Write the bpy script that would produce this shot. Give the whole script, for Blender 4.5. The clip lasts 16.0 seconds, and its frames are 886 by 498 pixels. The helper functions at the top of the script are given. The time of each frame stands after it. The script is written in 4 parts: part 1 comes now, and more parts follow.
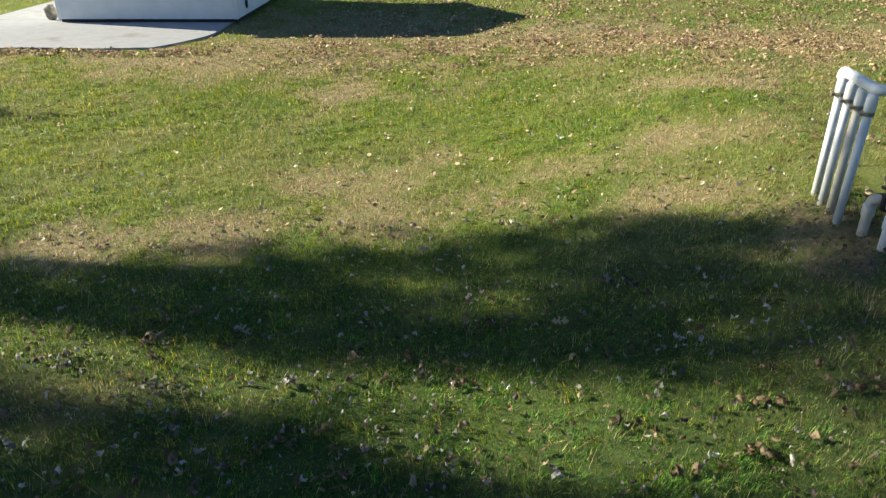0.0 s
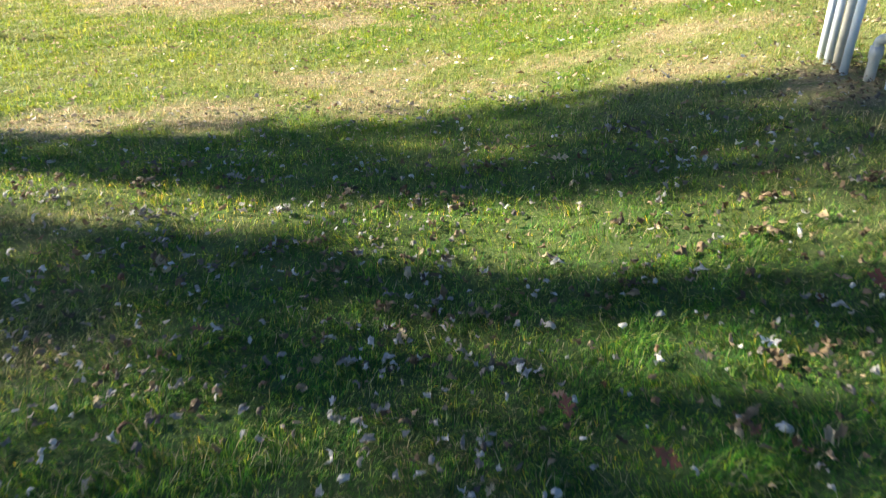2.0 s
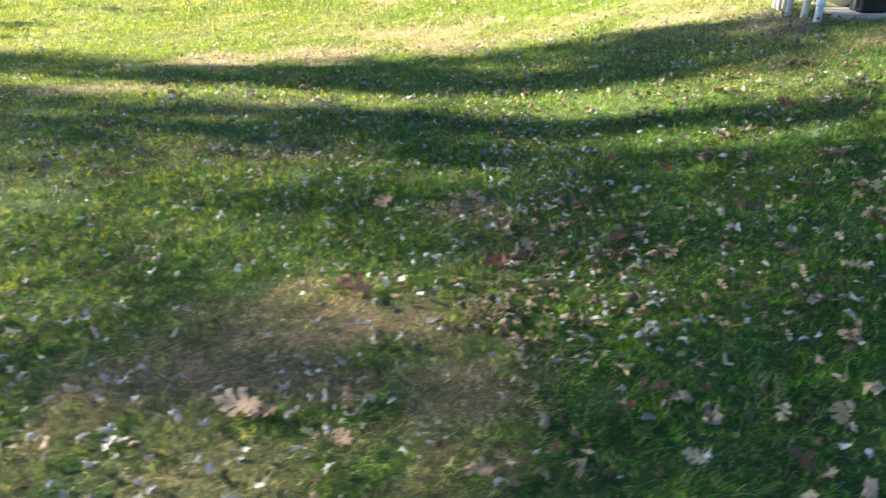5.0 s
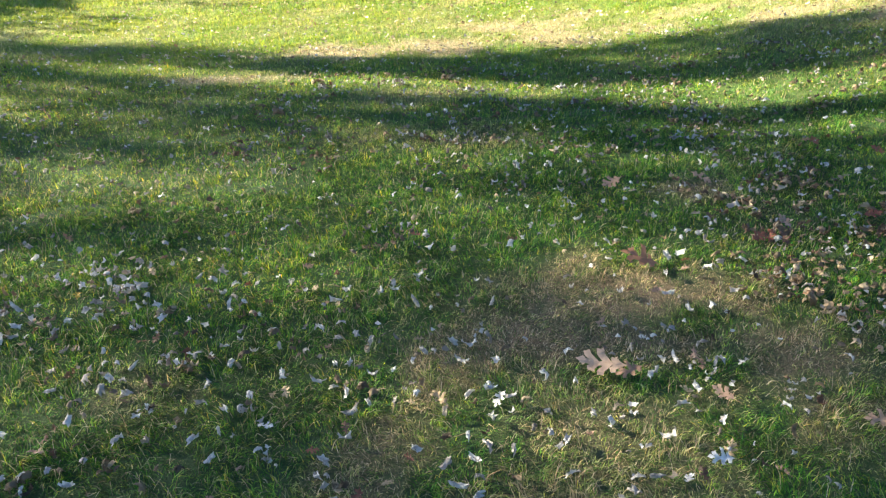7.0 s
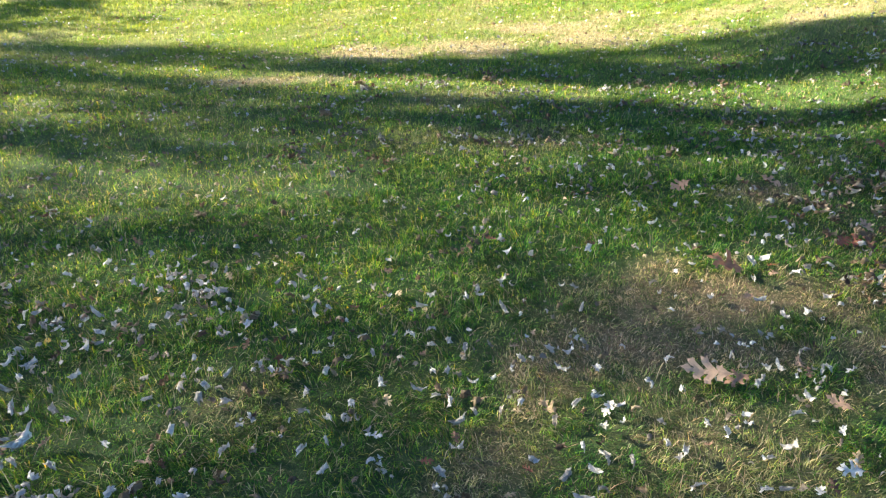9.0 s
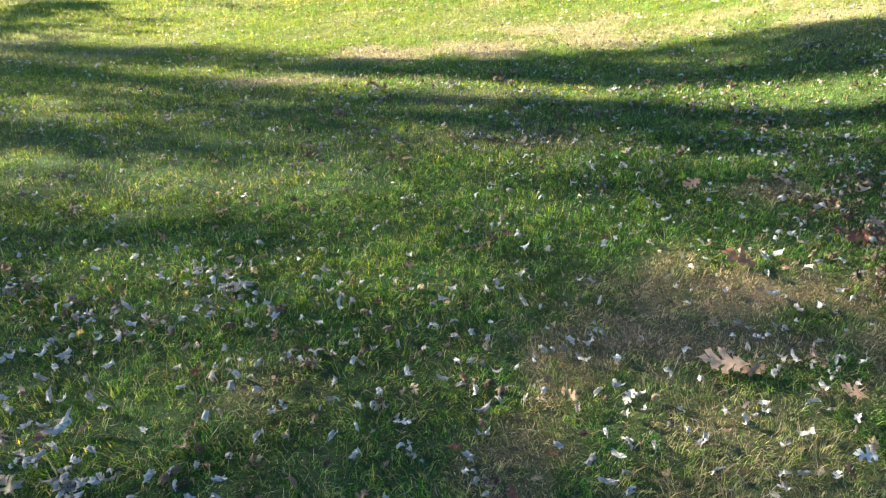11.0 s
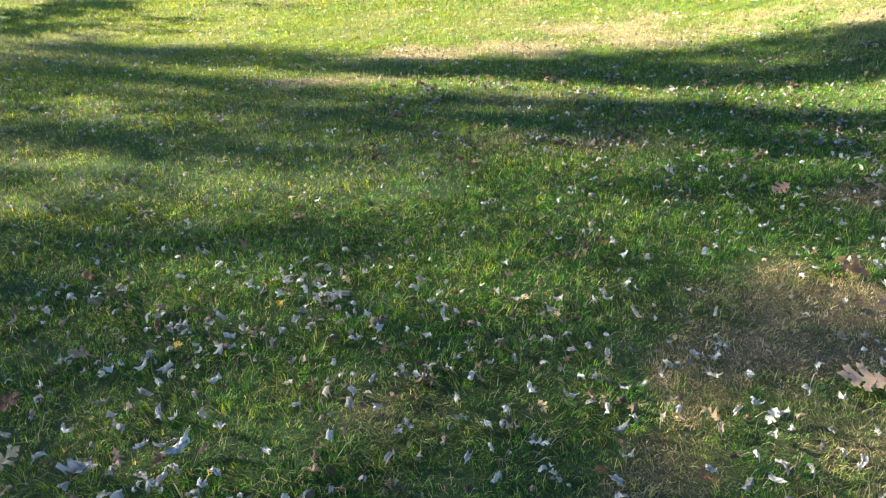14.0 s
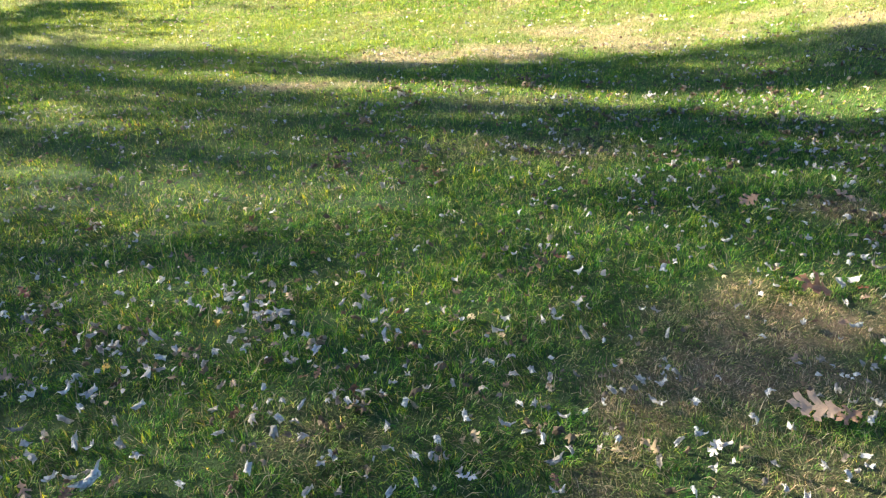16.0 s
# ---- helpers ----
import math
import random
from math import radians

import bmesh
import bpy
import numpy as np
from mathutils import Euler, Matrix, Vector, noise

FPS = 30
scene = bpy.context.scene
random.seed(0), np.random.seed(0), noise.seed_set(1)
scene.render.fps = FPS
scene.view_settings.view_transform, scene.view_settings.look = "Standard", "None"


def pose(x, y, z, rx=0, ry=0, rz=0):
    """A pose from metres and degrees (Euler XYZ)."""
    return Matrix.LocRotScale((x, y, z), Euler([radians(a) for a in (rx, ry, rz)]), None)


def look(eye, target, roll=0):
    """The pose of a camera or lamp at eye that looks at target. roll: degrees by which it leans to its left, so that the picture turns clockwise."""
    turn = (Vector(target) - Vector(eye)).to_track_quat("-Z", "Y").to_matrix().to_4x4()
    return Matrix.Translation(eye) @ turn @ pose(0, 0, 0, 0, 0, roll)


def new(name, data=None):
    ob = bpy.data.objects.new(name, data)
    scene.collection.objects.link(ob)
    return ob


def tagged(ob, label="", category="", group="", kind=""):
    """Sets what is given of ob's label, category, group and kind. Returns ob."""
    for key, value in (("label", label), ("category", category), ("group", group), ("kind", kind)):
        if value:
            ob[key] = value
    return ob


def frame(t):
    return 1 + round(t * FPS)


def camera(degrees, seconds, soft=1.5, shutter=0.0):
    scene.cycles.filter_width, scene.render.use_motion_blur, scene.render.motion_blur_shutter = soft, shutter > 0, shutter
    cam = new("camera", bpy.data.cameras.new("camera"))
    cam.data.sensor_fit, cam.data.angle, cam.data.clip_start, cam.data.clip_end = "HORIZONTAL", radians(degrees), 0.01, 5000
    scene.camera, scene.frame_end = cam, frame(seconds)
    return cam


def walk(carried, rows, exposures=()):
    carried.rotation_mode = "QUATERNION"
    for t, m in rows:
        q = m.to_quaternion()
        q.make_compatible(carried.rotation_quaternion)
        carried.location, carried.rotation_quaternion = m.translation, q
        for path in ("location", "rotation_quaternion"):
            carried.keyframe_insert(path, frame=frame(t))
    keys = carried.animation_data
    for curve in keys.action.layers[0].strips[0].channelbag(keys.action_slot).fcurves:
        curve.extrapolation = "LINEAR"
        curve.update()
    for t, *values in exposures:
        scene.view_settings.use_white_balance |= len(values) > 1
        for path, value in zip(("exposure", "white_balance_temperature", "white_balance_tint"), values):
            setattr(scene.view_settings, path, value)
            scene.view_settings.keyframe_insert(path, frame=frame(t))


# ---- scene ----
cam = camera(65.0, 16.0, soft=1.2, shutter=0.35)
DOWN = 26.8  # degrees by which the camera looks down all along
ROWS = [
    (0.0, 0.000, -0.000, 2.460, -0.05, 0.06, -0.01),
    (0.5, 0.010, -0.003, 2.052, 0.00, 0.10, -0.05),
    (1.0, 0.018, 0.005, 1.657, 0.02, 0.01, -0.12),
    (1.5, 0.022, 0.004, 1.606, 0.04, -0.03, -0.14),
    (2.0, 0.020, -0.339, 1.575, -0.02, -0.02, -0.14),
    (2.5, 0.018, -0.842, 1.555, 0.01, 0.00, -0.09),
    (3.0, 0.024, -1.608, 1.517, 0.02, 0.05, -0.08),
    (3.5, 0.032, -1.936, 1.524, 0.05, 0.03, -0.07),
    (4.0, 0.016, -2.077, 1.531, 0.04, 0.01, -0.02),
    (4.5, -0.146, -2.280, 1.531, 0.00, -0.07, -0.03),
    (5.0, -0.592, -2.509, 1.539, -0.11, -0.10, -0.03),
    (5.2, -0.850, -2.575, 1.540, -0.13, -0.11, -0.03),
    (5.7, -1.360, -2.650, 1.532, -0.12, -0.15, -0.04),
    (6.3, -1.690, -2.675, 1.515, -0.07, -0.19, -0.06),
    (7.3, -1.864, -2.671, 1.498, 0.02, -0.22, -0.08),
    (7.5, -1.894, -2.666, 1.496, 0.06, -0.22, -0.08),
    (8.0, -2.032, -2.648, 1.493, 0.07, -0.20, -0.10),
    (8.5, -2.149, -2.641, 1.494, 0.11, -0.18, -0.14),
    (9.0, -2.176, -2.626, 1.496, 0.18, -0.16, -0.18),
    (11.3, -2.290, -2.745, 1.502, 0.34, -0.01, -0.24),
    (11.5, -2.320, -2.828, 1.501, 0.35, -0.02, -0.23),
    (12.0, -2.475, -3.016, 1.500, 0.30, -0.01, -0.22),
    (12.5, -2.620, -3.106, 1.496, 0.33, -0.01, -0.23),
    (13.0, -2.670, -3.103, 1.480, 0.34, -0.12, -0.30),
    (13.5, -2.688, -2.785, 1.491, 0.42, -0.13, -0.30),
    (14.0, -2.681, -2.590, 1.485, 0.51, -0.08, -0.33),
    (14.5, -2.660, -2.536, 1.487, 0.54, -0.12, -0.38),
    (15.0, -2.595, -2.495, 1.490, 0.62, -0.10, -0.40),
    (15.5, -2.517, -2.471, 1.495, 0.67, -0.11, -0.41),
    (16.0, -2.449, -2.460, 1.501, 0.69, -0.11, -0.41),
]
EXPOSURES = [(0.0, 1.48), (0.5, 1.82), (1.0, 2.14), (1.5, 2.25), (2.5, 2.50), (3.5, 2.84), (5.0, 2.94), (9.0, 2.91), (16.0, 2.86)]
walk(cam, [(t, pose(x, y, z, -DOWN) @ pose(0, 0, 0, 90 + pitch, roll, yaw)) for t, x, y, z, yaw, pitch, roll in ROWS], EXPOSURES)

# ---- light: low autumn sun from the left, a little ahead ----
SUN_EL = 21.0
SUNWARD = Vector((-0.958, 0.287, 0.0))          # over the ground, towards the sun
ACROSS = Vector((0.287, 0.958, 0.0))
TAN_EL = math.tan(radians(SUN_EL))
world = bpy.data.worlds.new("sky")
scene.world = world
world.use_nodes = True
wn = world.node_tree
sky = wn.nodes.new("ShaderNodeTexSky")
sky.sky_type = "NISHITA"
sky.sun_disc = False
sky.sun_elevation = radians(SUN_EL)
sky.sun_rotation = math.atan2(SUNWARD.x, SUNWARD.y)
sky.ozone_density, sky.dust_density = 5.0, 0.5
background = wn.nodes["Background"]
wn.links.new(sky.outputs["Color"], background.inputs["Color"])
background.inputs["Strength"].default_value = 0.0360
sun_data = bpy.data.lights.new("sun", "SUN")
sun_data.energy, sun_data.angle, sun_data.color = 4.5, radians(0.55), (1.0, 0.895, 0.66)
sun = new("sun", sun_data)
sun.matrix_world = look((SUNWARD * 40 + Vector((0, 0, 40 * TAN_EL))), (0, 0, 0))

rng = np.random.default_rng(7)


# ---- materials ----
class Nodes:
    """A small helper to write node materials in few lines."""

    def __init__(self, name):
        self.mat = bpy.data.materials.new(name)
        self.mat.use_nodes = True
        self.tree = self.mat.node_tree
        self.bsdf = self.tree.nodes["Principled BSDF"]
        self.out = self.tree.nodes["Material Output"]

    def add(self, kind, **settings):
        node = self.tree.nodes.new(kind)
        for key, value in settings.items():
            node.inputs[key].default_value = value
        return node

    def link(self, a, b):
        self.tree.links.new(a, b)

    def noise(self, scale, detail=4.0, rough=0.6, vector=None):
        n = self.add("ShaderNodeTexNoise", Scale=scale, Detail=detail, Roughness=rough)
        if vector is None:
            geo = self.tree.nodes.new("ShaderNodeNewGeometry")
            vector = geo.outputs["Position"]
        self.link(vector, n.inputs["Vector"])
        return n.outputs["Fac"]

    def ramp(self, fac, *stops):
        r = self.tree.nodes.new("ShaderNodeValToRGB")
        while len(r.color_ramp.elements) < len(stops):
            r.color_ramp.elements.new(0.5)
        for e, (at, colour) in zip(r.color_ramp.elements, stops):
            e.position, e.color = at, (*colour, 1)
        self.link(fac, r.inputs["Fac"])
        return r.outputs["Color"]

    def mix(self, fac, a, b, mode="MIX"):
        m = self.tree.nodes.new("ShaderNodeMix")
        m.data_type, m.blend_type = "RGBA", mode
        for value, socket in ((fac, m.inputs[0]), (a, m.inputs[6]), (b, m.inputs[7])):
            if isinstance(value, (int, float)):
                socket.default_value = value
            elif isinstance(value, tuple):
                socket.default_value = (*value, 1)
            else:
                self.link(value, socket)
        return m.outputs[2]

    def maths(self, op, a, b=0.0):
        m = self.tree.nodes.new("ShaderNodeMath")
        m.operation = op
        m.use_clamp = op == "MULTIPLY_ADD"
        for value, socket in ((a, m.inputs[0]), (b, m.inputs[1])):
            if isinstance(value, (int, float)):
                socket.default_value = value
            else:
                self.link(value, socket)
        return m.outputs[0]

    def attribute(self, name):
        a = self.tree.nodes.new("ShaderNodeAttribute")
        a.attribute_name = name
        return a.outputs["Fac"]

    def bump(self, height, strength, distance):
        b = self.add("ShaderNodeBump", Strength=strength, Distance=distance)
        self.link(height, b.inputs["Height"])
        self.link(b.outputs["Normal"], self.bsdf.inputs["Normal"])

    def colour(self, c, rough=0.7, metal=0.0):
        if isinstance(c, tuple):
            self.bsdf.inputs["Base Color"].default_value = (*c, 1)
        else:
            self.link(c, self.bsdf.inputs["Base Color"])
        self.bsdf.inputs["Roughness"].default_value = rough
        self.bsdf.inputs["Metallic"].default_value = metal
        return self

    def through_light(self, c, share):
        """Thin leaf tissue: part of the light passes."""
        t = self.tree.nodes.new("ShaderNodeBsdfTranslucent")
        if isinstance(c, tuple):
            t.inputs["Color"].default_value = (*c, 1)
        else:
            self.link(c, t.inputs["Color"])
        m = self.tree.nodes.new("ShaderNodeMixShader")
        m.inputs[0].default_value = share
        self.link(self.bsdf.outputs[0], m.inputs[1])
        self.link(t.outputs[0], m.inputs[2])
        self.link(m.outputs[0], self.out.inputs["Surface"])
        return self


def island_random(n):
    return n.tree.nodes.new("ShaderNodeNewGeometry").outputs["Random Per Island"]


def object_random(n):
    return n.tree.nodes.new("ShaderNodeObjectInfo").outputs["Random"]


def grass_material(name, rough):
    """rough: contrast of the blade and tuft tones, 1 for the close-grown lawn; low makes the evener, yellower sunlit
    copy.
    """
    n = Nodes(name)
    per = island_random(n)
    green = n.ramp(per, (0.0, (0.010, 0.085, 0.022)), (0.4, (0.026, 0.185, 0.038)), (0.75, (0.078, 0.305, 0.056)), (0.95, (0.18, 0.40, 0.080)), (1.0, (0.30, 0.43, 0.12)))
    lush = n.ramp(n.noise(0.9, 3), (0.35, (0.86, 0.92, 0.9)), (0.65, (1.36, 1.12, 0.82)))
    tufts = n.ramp(n.noise(7.0, 3), (0.35, (0.62, 0.68, 0.8)), (0.65, (1.25, 1.20, 1.1)))
    # Shaded gaps and lit tufts, put into the blade colour by noise.
    gap_contrast = n.ramp(n.noise(26.0, 2), (0.40, (0.36, 0.42, 0.50)), (0.5, (0.95, 0.98, 1.0)), (0.60, (1.75, 1.60, 1.36)))
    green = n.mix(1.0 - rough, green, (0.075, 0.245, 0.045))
    gap_contrast = n.mix(1.0 - rough, gap_contrast, (1.0, 1.0, 0.95))
    green = n.mix(1.0, n.mix(1.0, n.mix(1.0, green, lush, "MULTIPLY"), tufts, "MULTIPLY"), gap_contrast, "MULTIPLY")
    straw = n.ramp(per, (0.0, (0.22, 0.137, 0.075)), (0.5, (0.65, 0.465, 0.28)), (1.0, (0.80, 0.65, 0.45)))
    straw = n.mix(0.45, straw, n.mix(1.0, straw, gap_contrast, "MULTIPLY"))
    dry = n.attribute("dry")
    c = n.mix(dry, green, straw)
    glow = n.mix(dry, n.mix(1.0, green, (3.85, 1.45, 0.50), "MULTIPLY"), straw)
    n.colour(c, 0.5)
    n.bsdf.inputs["Specular IOR Level"].default_value = 0.12
    return n.through_light(glow, 0.44).mat


def soil_material():
    n = Nodes("lawn_soil")
    fine, mid = n.noise(160, 5), n.noise(22, 4)
    thatch = n.ramp(fine, (0.3, (0.013, 0.036, 0.006)), (0.55, (0.034, 0.080, 0.013)), (0.75, (0.12, 0.13, 0.05)))
    soil = n.ramp(fine, (0.35, (0.07, 0.05, 0.028)), (0.55, (0.23, 0.156, 0.083)), (0.72, (0.42, 0.32, 0.20)))
    turf = n.ramp(n.noise(60, 6, 0.8), (0.40, (0.018, 0.040, 0.004)), (0.5, (0.125, 0.185, 0.018)), (0.60, (0.33, 0.39, 0.06)))
    straw = n.ramp(n.noise(50, 6, 0.75), (0.38, (0.10, 0.078, 0.04)), (0.5, (0.28, 0.23, 0.135)), (0.62, (0.50, 0.42, 0.27)))
    patchy = n.ramp(n.noise(10, 5, 0.7), (0.36, (0.25, 0.25, 0.25)), (0.62, (1.1, 1.1, 1.1)))
    dry = n.maths("MULTIPLY", n.attribute("dry"), patchy)
    near = n.mix(dry, thatch, soil)
    far = n.mix(dry, turf, straw)
    far = n.mix(n.maths("MULTIPLY", mid, 0.12), far, (0.09, 0.10, 0.02))
    n.colour(n.mix(n.attribute("open"), near, far), 0.95)
    n.bump(fine, 0.6, 0.02)
    return n.mat


def leaf_material(name, stops, share=0.25, speck=0.35):
    n = Nodes(name)
    co = n.tree.nodes.new("ShaderNodeTexCoord").outputs["Object"]
    base = n.ramp(object_random(n), *stops)
    blotch = n.ramp(n.noise(4.5, 5, 0.65, co), (0.35, (0.55, 0.50, 0.45)), (0.6, (1.0, 1.0, 1.0)))
    c = n.mix(speck, base, n.mix(1.0, base, blotch, "MULTIPLY"))
    n.colour(c, 0.62)
    n.bump(n.noise(14, 4, 0.6, co), 0.5, 0.003)
    return n.through_light(c, share).mat


def litter_material(name, stops):
    n = Nodes(name)
    c = n.ramp(island_random(n), *stops)
    n.colour(c, 0.7)
    return n.through_light(c, 0.2).mat


def plain(name, colour, rough, variation=0.12, scale=30.0, metal=0.0, bump=0.15):
    n = Nodes(name)
    low = tuple(v * (1 - variation * 2) for v in colour)
    high = tuple(min(1.0, v * (1 + variation)) for v in colour)
    n.colour(n.ramp(n.noise(scale, 5), (0.3, low), (0.7, high)), rough, metal)
    n.bump(n.noise(scale * 6, 3), bump, 0.004)
    return n.mat


PALES = ((0.0, (0.15, 0.115, 0.085)), (0.2, (0.33, 0.30, 0.26)), (0.5, (0.50, 0.48, 0.45)), (0.85, (0.68, 0.665, 0.64)), (0.93, (0.45, 0.38, 0.32)), (1.0, (0.22, 0.15, 0.10)))
BROWNS = ((0.0, (0.06, 0.042, 0.027)), (0.3, (0.14, 0.098, 0.055)), (0.6, (0.27, 0.195, 0.115)), (0.75, (0.14, 0.068, 0.035)), (0.85, (0.33, 0.245, 0.15)), (1.0, (0.44, 0.35, 0.23)))
# The second grass is a sunlit copy of the first: evener and slightly yellower.
M_GRASS, M_GRASS_SUNLIT, M_SOIL = grass_material("grass_blade", 0.9), grass_material("sunlit_grass_blade", 0.4), soil_material()
M_PALE = leaf_material("pale_leaf", ((0.0, (0.30, 0.26, 0.21)), (0.25, (0.60, 0.57, 0.53)), (0.85, (0.80, 0.785, 0.76)), (1.0, (0.46, 0.38, 0.30))), 0.12, 0.7)
M_BROWN = leaf_material("russet_leaf", ((0.0, (0.07, 0.036, 0.022)), (0.25, (0.17, 0.085, 0.048)), (0.5, (0.29, 0.155, 0.09)), (0.75, (0.40, 0.25, 0.17)), (1.0, (0.50, 0.37, 0.265))), 0.2)
M_RED = leaf_material("red_leaf", ((0.0, (0.14, 0.050, 0.030)), (1.0, (0.28, 0.100, 0.055))), 0.2)
M_TAN = leaf_material("tan_leaf", ((0.0, (0.42, 0.29, 0.16)), (1.0, (0.60, 0.46, 0.28))), 0.25)
M_RUST = leaf_material("rust_leaf", ((0.0, (0.31, 0.145, 0.08)), (1.0, (0.39, 0.19, 0.11))), 0.2)
M_BUFF = leaf_material("buff_leaf", ((0.0, (0.46, 0.275, 0.175)), (1.0, (0.57, 0.40, 0.285))), 0.2)
M_YELLOW = leaf_material("yellow_leaf", ((0.0, (0.55, 0.32, 0.03)), (1.0, (0.62, 0.40, 0.05))), 0.3)
M_STALK = plain("leaf_stalk", (0.25, 0.15, 0.08), 0.7)
M_LITTER_PALE = litter_material("pale_litter", PALES)
M_LITTER_GREY = litter_material("grey_litter", ((0.0, (0.07, 0.055, 0.042)), (0.35, (0.18, 0.155, 0.135)), (0.7, (0.36, 0.34, 0.315)), (1.0, (0.66, 0.645, 0.62))))
M_LITTER_BROWN = litter_material("russet_litter", BROWNS)
M_LITTER_TAN = litter_material("tan_litter", ((0.0, (0.20, 0.115, 0.06)), (0.3, (0.36, 0.245, 0.145)), (0.65, (0.50, 0.375, 0.245)), (0.9, (0.64, 0.52, 0.37)), (1.0, (0.32, 0.17, 0.09))))
M_PVC = plain("white_pvc", (0.70, 0.76, 0.86), 0.35, 0.05, 9)
M_PVC_OLD = plain("weathered_pvc", (0.64, 0.63, 0.60), 0.45, 0.12, 14)
M_BLACK = plain("black_plastic", (0.018, 0.019, 0.022), 0.38, 0.2, 20)
M_STEEL = plain("steel_clamp", (0.34, 0.32, 0.29), 0.4, 0.2, 60, 0.9)
M_CREAM = plain("cream_tank", (0.27, 0.20, 0.125), 0.4, 0.08, 12)
M_GREY = plain("grey_plastic", (0.009, 0.009, 0.010), 0.9, 0.12, 16)
M_CONCRETE = plain("concrete", (0.34, 0.325, 0.295), 0.9, 0.12, 7, 0, 0.5)
M_SIDING = plain("white_siding", (0.88, 0.91, 0.95), 0.5, 0.04, 3)
M_DARK = plain("dark_base", (0.03, 0.032, 0.036), 0.7, 0.2, 12)
M_ROOF = plain("grey_shingle", (0.09, 0.09, 0.095), 0.9, 0.3, 25, 0, 0.5)
M_STONE = plain("stone", (0.24, 0.22, 0.19), 0.9, 0.3, 14, 0, 0.7)
M_WOOD = plain("weathered_wood", (0.50, 0.41, 0.31), 0.85, 0.2, 18, 0, 0.4)
M_BARK = plain("bark", (0.10, 0.08, 0.06), 0.95, 0.35, 9, 0, 1.0)
M_CROWN = litter_material("autumn_crown", ((0.0, (0.06, 0.09, 0.02)), (0.5, (0.16, 0.12, 0.03)), (1.0, (0.25, 0.13, 0.04))))


# ---- mesh helpers ----
def array_mesh(name, verts, tris, material, attributes=()):
    """A mesh from arrays that the code has worked out: (n, 3) places and (m, 3) corners."""
    me = bpy.data.meshes.new(name)
    verts, tris = np.asarray(verts, np.float32), np.asarray(tris, np.int32)
    me.vertices.add(len(verts))
    me.vertices.foreach_set("co", verts.ravel())
    me.loops.add(tris.size)
    me.loops.foreach_set("vertex_index", tris.ravel())
    me.polygons.add(len(tris))
    me.polygons.foreach_set("loop_start", np.arange(0, tris.size, tris.shape[1], dtype=np.int32))
    me.update(calc_edges=True)
    for key, values in attributes:
        me.attributes.new(key, "FLOAT", "POINT").data.foreach_set("value", np.asarray(values, np.float32))
    me.materials.append(material)
    return me


def bm_mesh(name, bm, material, smooth=False):
    me = bpy.data.meshes.new(name)
    bmesh.ops.recalc_face_normals(bm, faces=bm.faces)
    bm.to_mesh(me)
    bm.free()
    me.materials.append(material)
    if smooth:
        me.shade_smooth()
    return me


def part(name, bm, material, parent, label="", smooth=False):
    ob = new(name, bm_mesh(name, bm, material, smooth))
    ob.parent = parent
    if label:
        ob["label"] = label
    return ob


def thing(name, place, label, category, group="", kind=""):
    ob = new(name)
    ob.location = place
    return tagged(ob, label, category, group, kind)


def box(bm, x0, x1, y0, y1, z0, z1, bevel=0.0):
    made = bmesh.ops.create_cube(bm, size=1.0)["verts"]
    for v in made:
        v.co = Vector((x0 if v.co.x < 0 else x1, y0 if v.co.y < 0 else y1, z0 if v.co.z < 0 else z1))
    if bevel:
        edges = {e for v in made for e in v.link_edges}
        bmesh.ops.bevel(bm, geom=list(edges), offset=bevel, segments=2, profile=0.5, affect="EDGES")
    return bm


def tube(bm, path, radius, sides=16, closed=True):
    """A round pipe along a path of points; radius: one number, or one for each point."""
    path = [Vector(p) for p in path]
    radii = [radius] * len(path) if isinstance(radius, (int, float)) else radius
    rings, side = [], None
    for i, p in enumerate(path):
        d = (path[min(i + 1, len(path) - 1)] - path[max(i - 1, 0)]).normalized()
        if side is None:
            side = d.orthogonal().normalized()
        side = (side - d * side.dot(d)).normalized()
        up = d.cross(side)
        rings.append([bm.verts.new(p + radii[i] * (side * math.cos(2 * math.pi * k / sides) + up * math.sin(2 * math.pi * k / sides))) for k in range(sides)])
    for a, b in zip(rings, rings[1:]):
        for k in range(sides):
            bm.faces.new((a[k], a[(k + 1) % sides], b[(k + 1) % sides], b[k]))
    if closed:
        bm.faces.new(rings[0][::-1])
        bm.faces.new(rings[-1])
    return bm


def bend(a, corner, b, radius, steps=6):
    """The points of an elbow from a round corner to b."""
    a, corner, b = Vector(a), Vector(corner), Vector(b)
    p, q = corner + (a - corner).normalized() * radius, corner + (b - corner).normalized() * radius
    return [(1 - s) ** 2 * p + 2 * s * (1 - s) * corner + s * s * q for s in (k / steps for k in range(steps + 1))]


def revolve(bm, profile, sides=32):
    rings = [[bm.verts.new((r * math.cos(2 * math.pi * k / sides), r * math.sin(2 * math.pi * k / sides), z)) for k in range(sides)] for r, z in profile]
    for a, b in zip(rings, rings[1:]):
        for k in range(sides):
            bm.faces.new((a[k], a[(k + 1) % sides], b[(k + 1) % sides], b[k]))
    bm.faces.new(rings[0][::-1])
    bm.faces.new(rings[-1])
    return bm


# ---- ground: level lawn that rises towards the pipes ----
def soft_plus(x, k=5.0):
    return np.logaddexp(0, k * x) / k


def waves(x, y):
    return 0.012 * np.sin(1.7 * x + 0.6 * y) * np.cos(1.1 * y - 0.4) + 0.006 * np.sin(4.1 * x - 1.3) * np.sin(3.7 * y + 0.8)


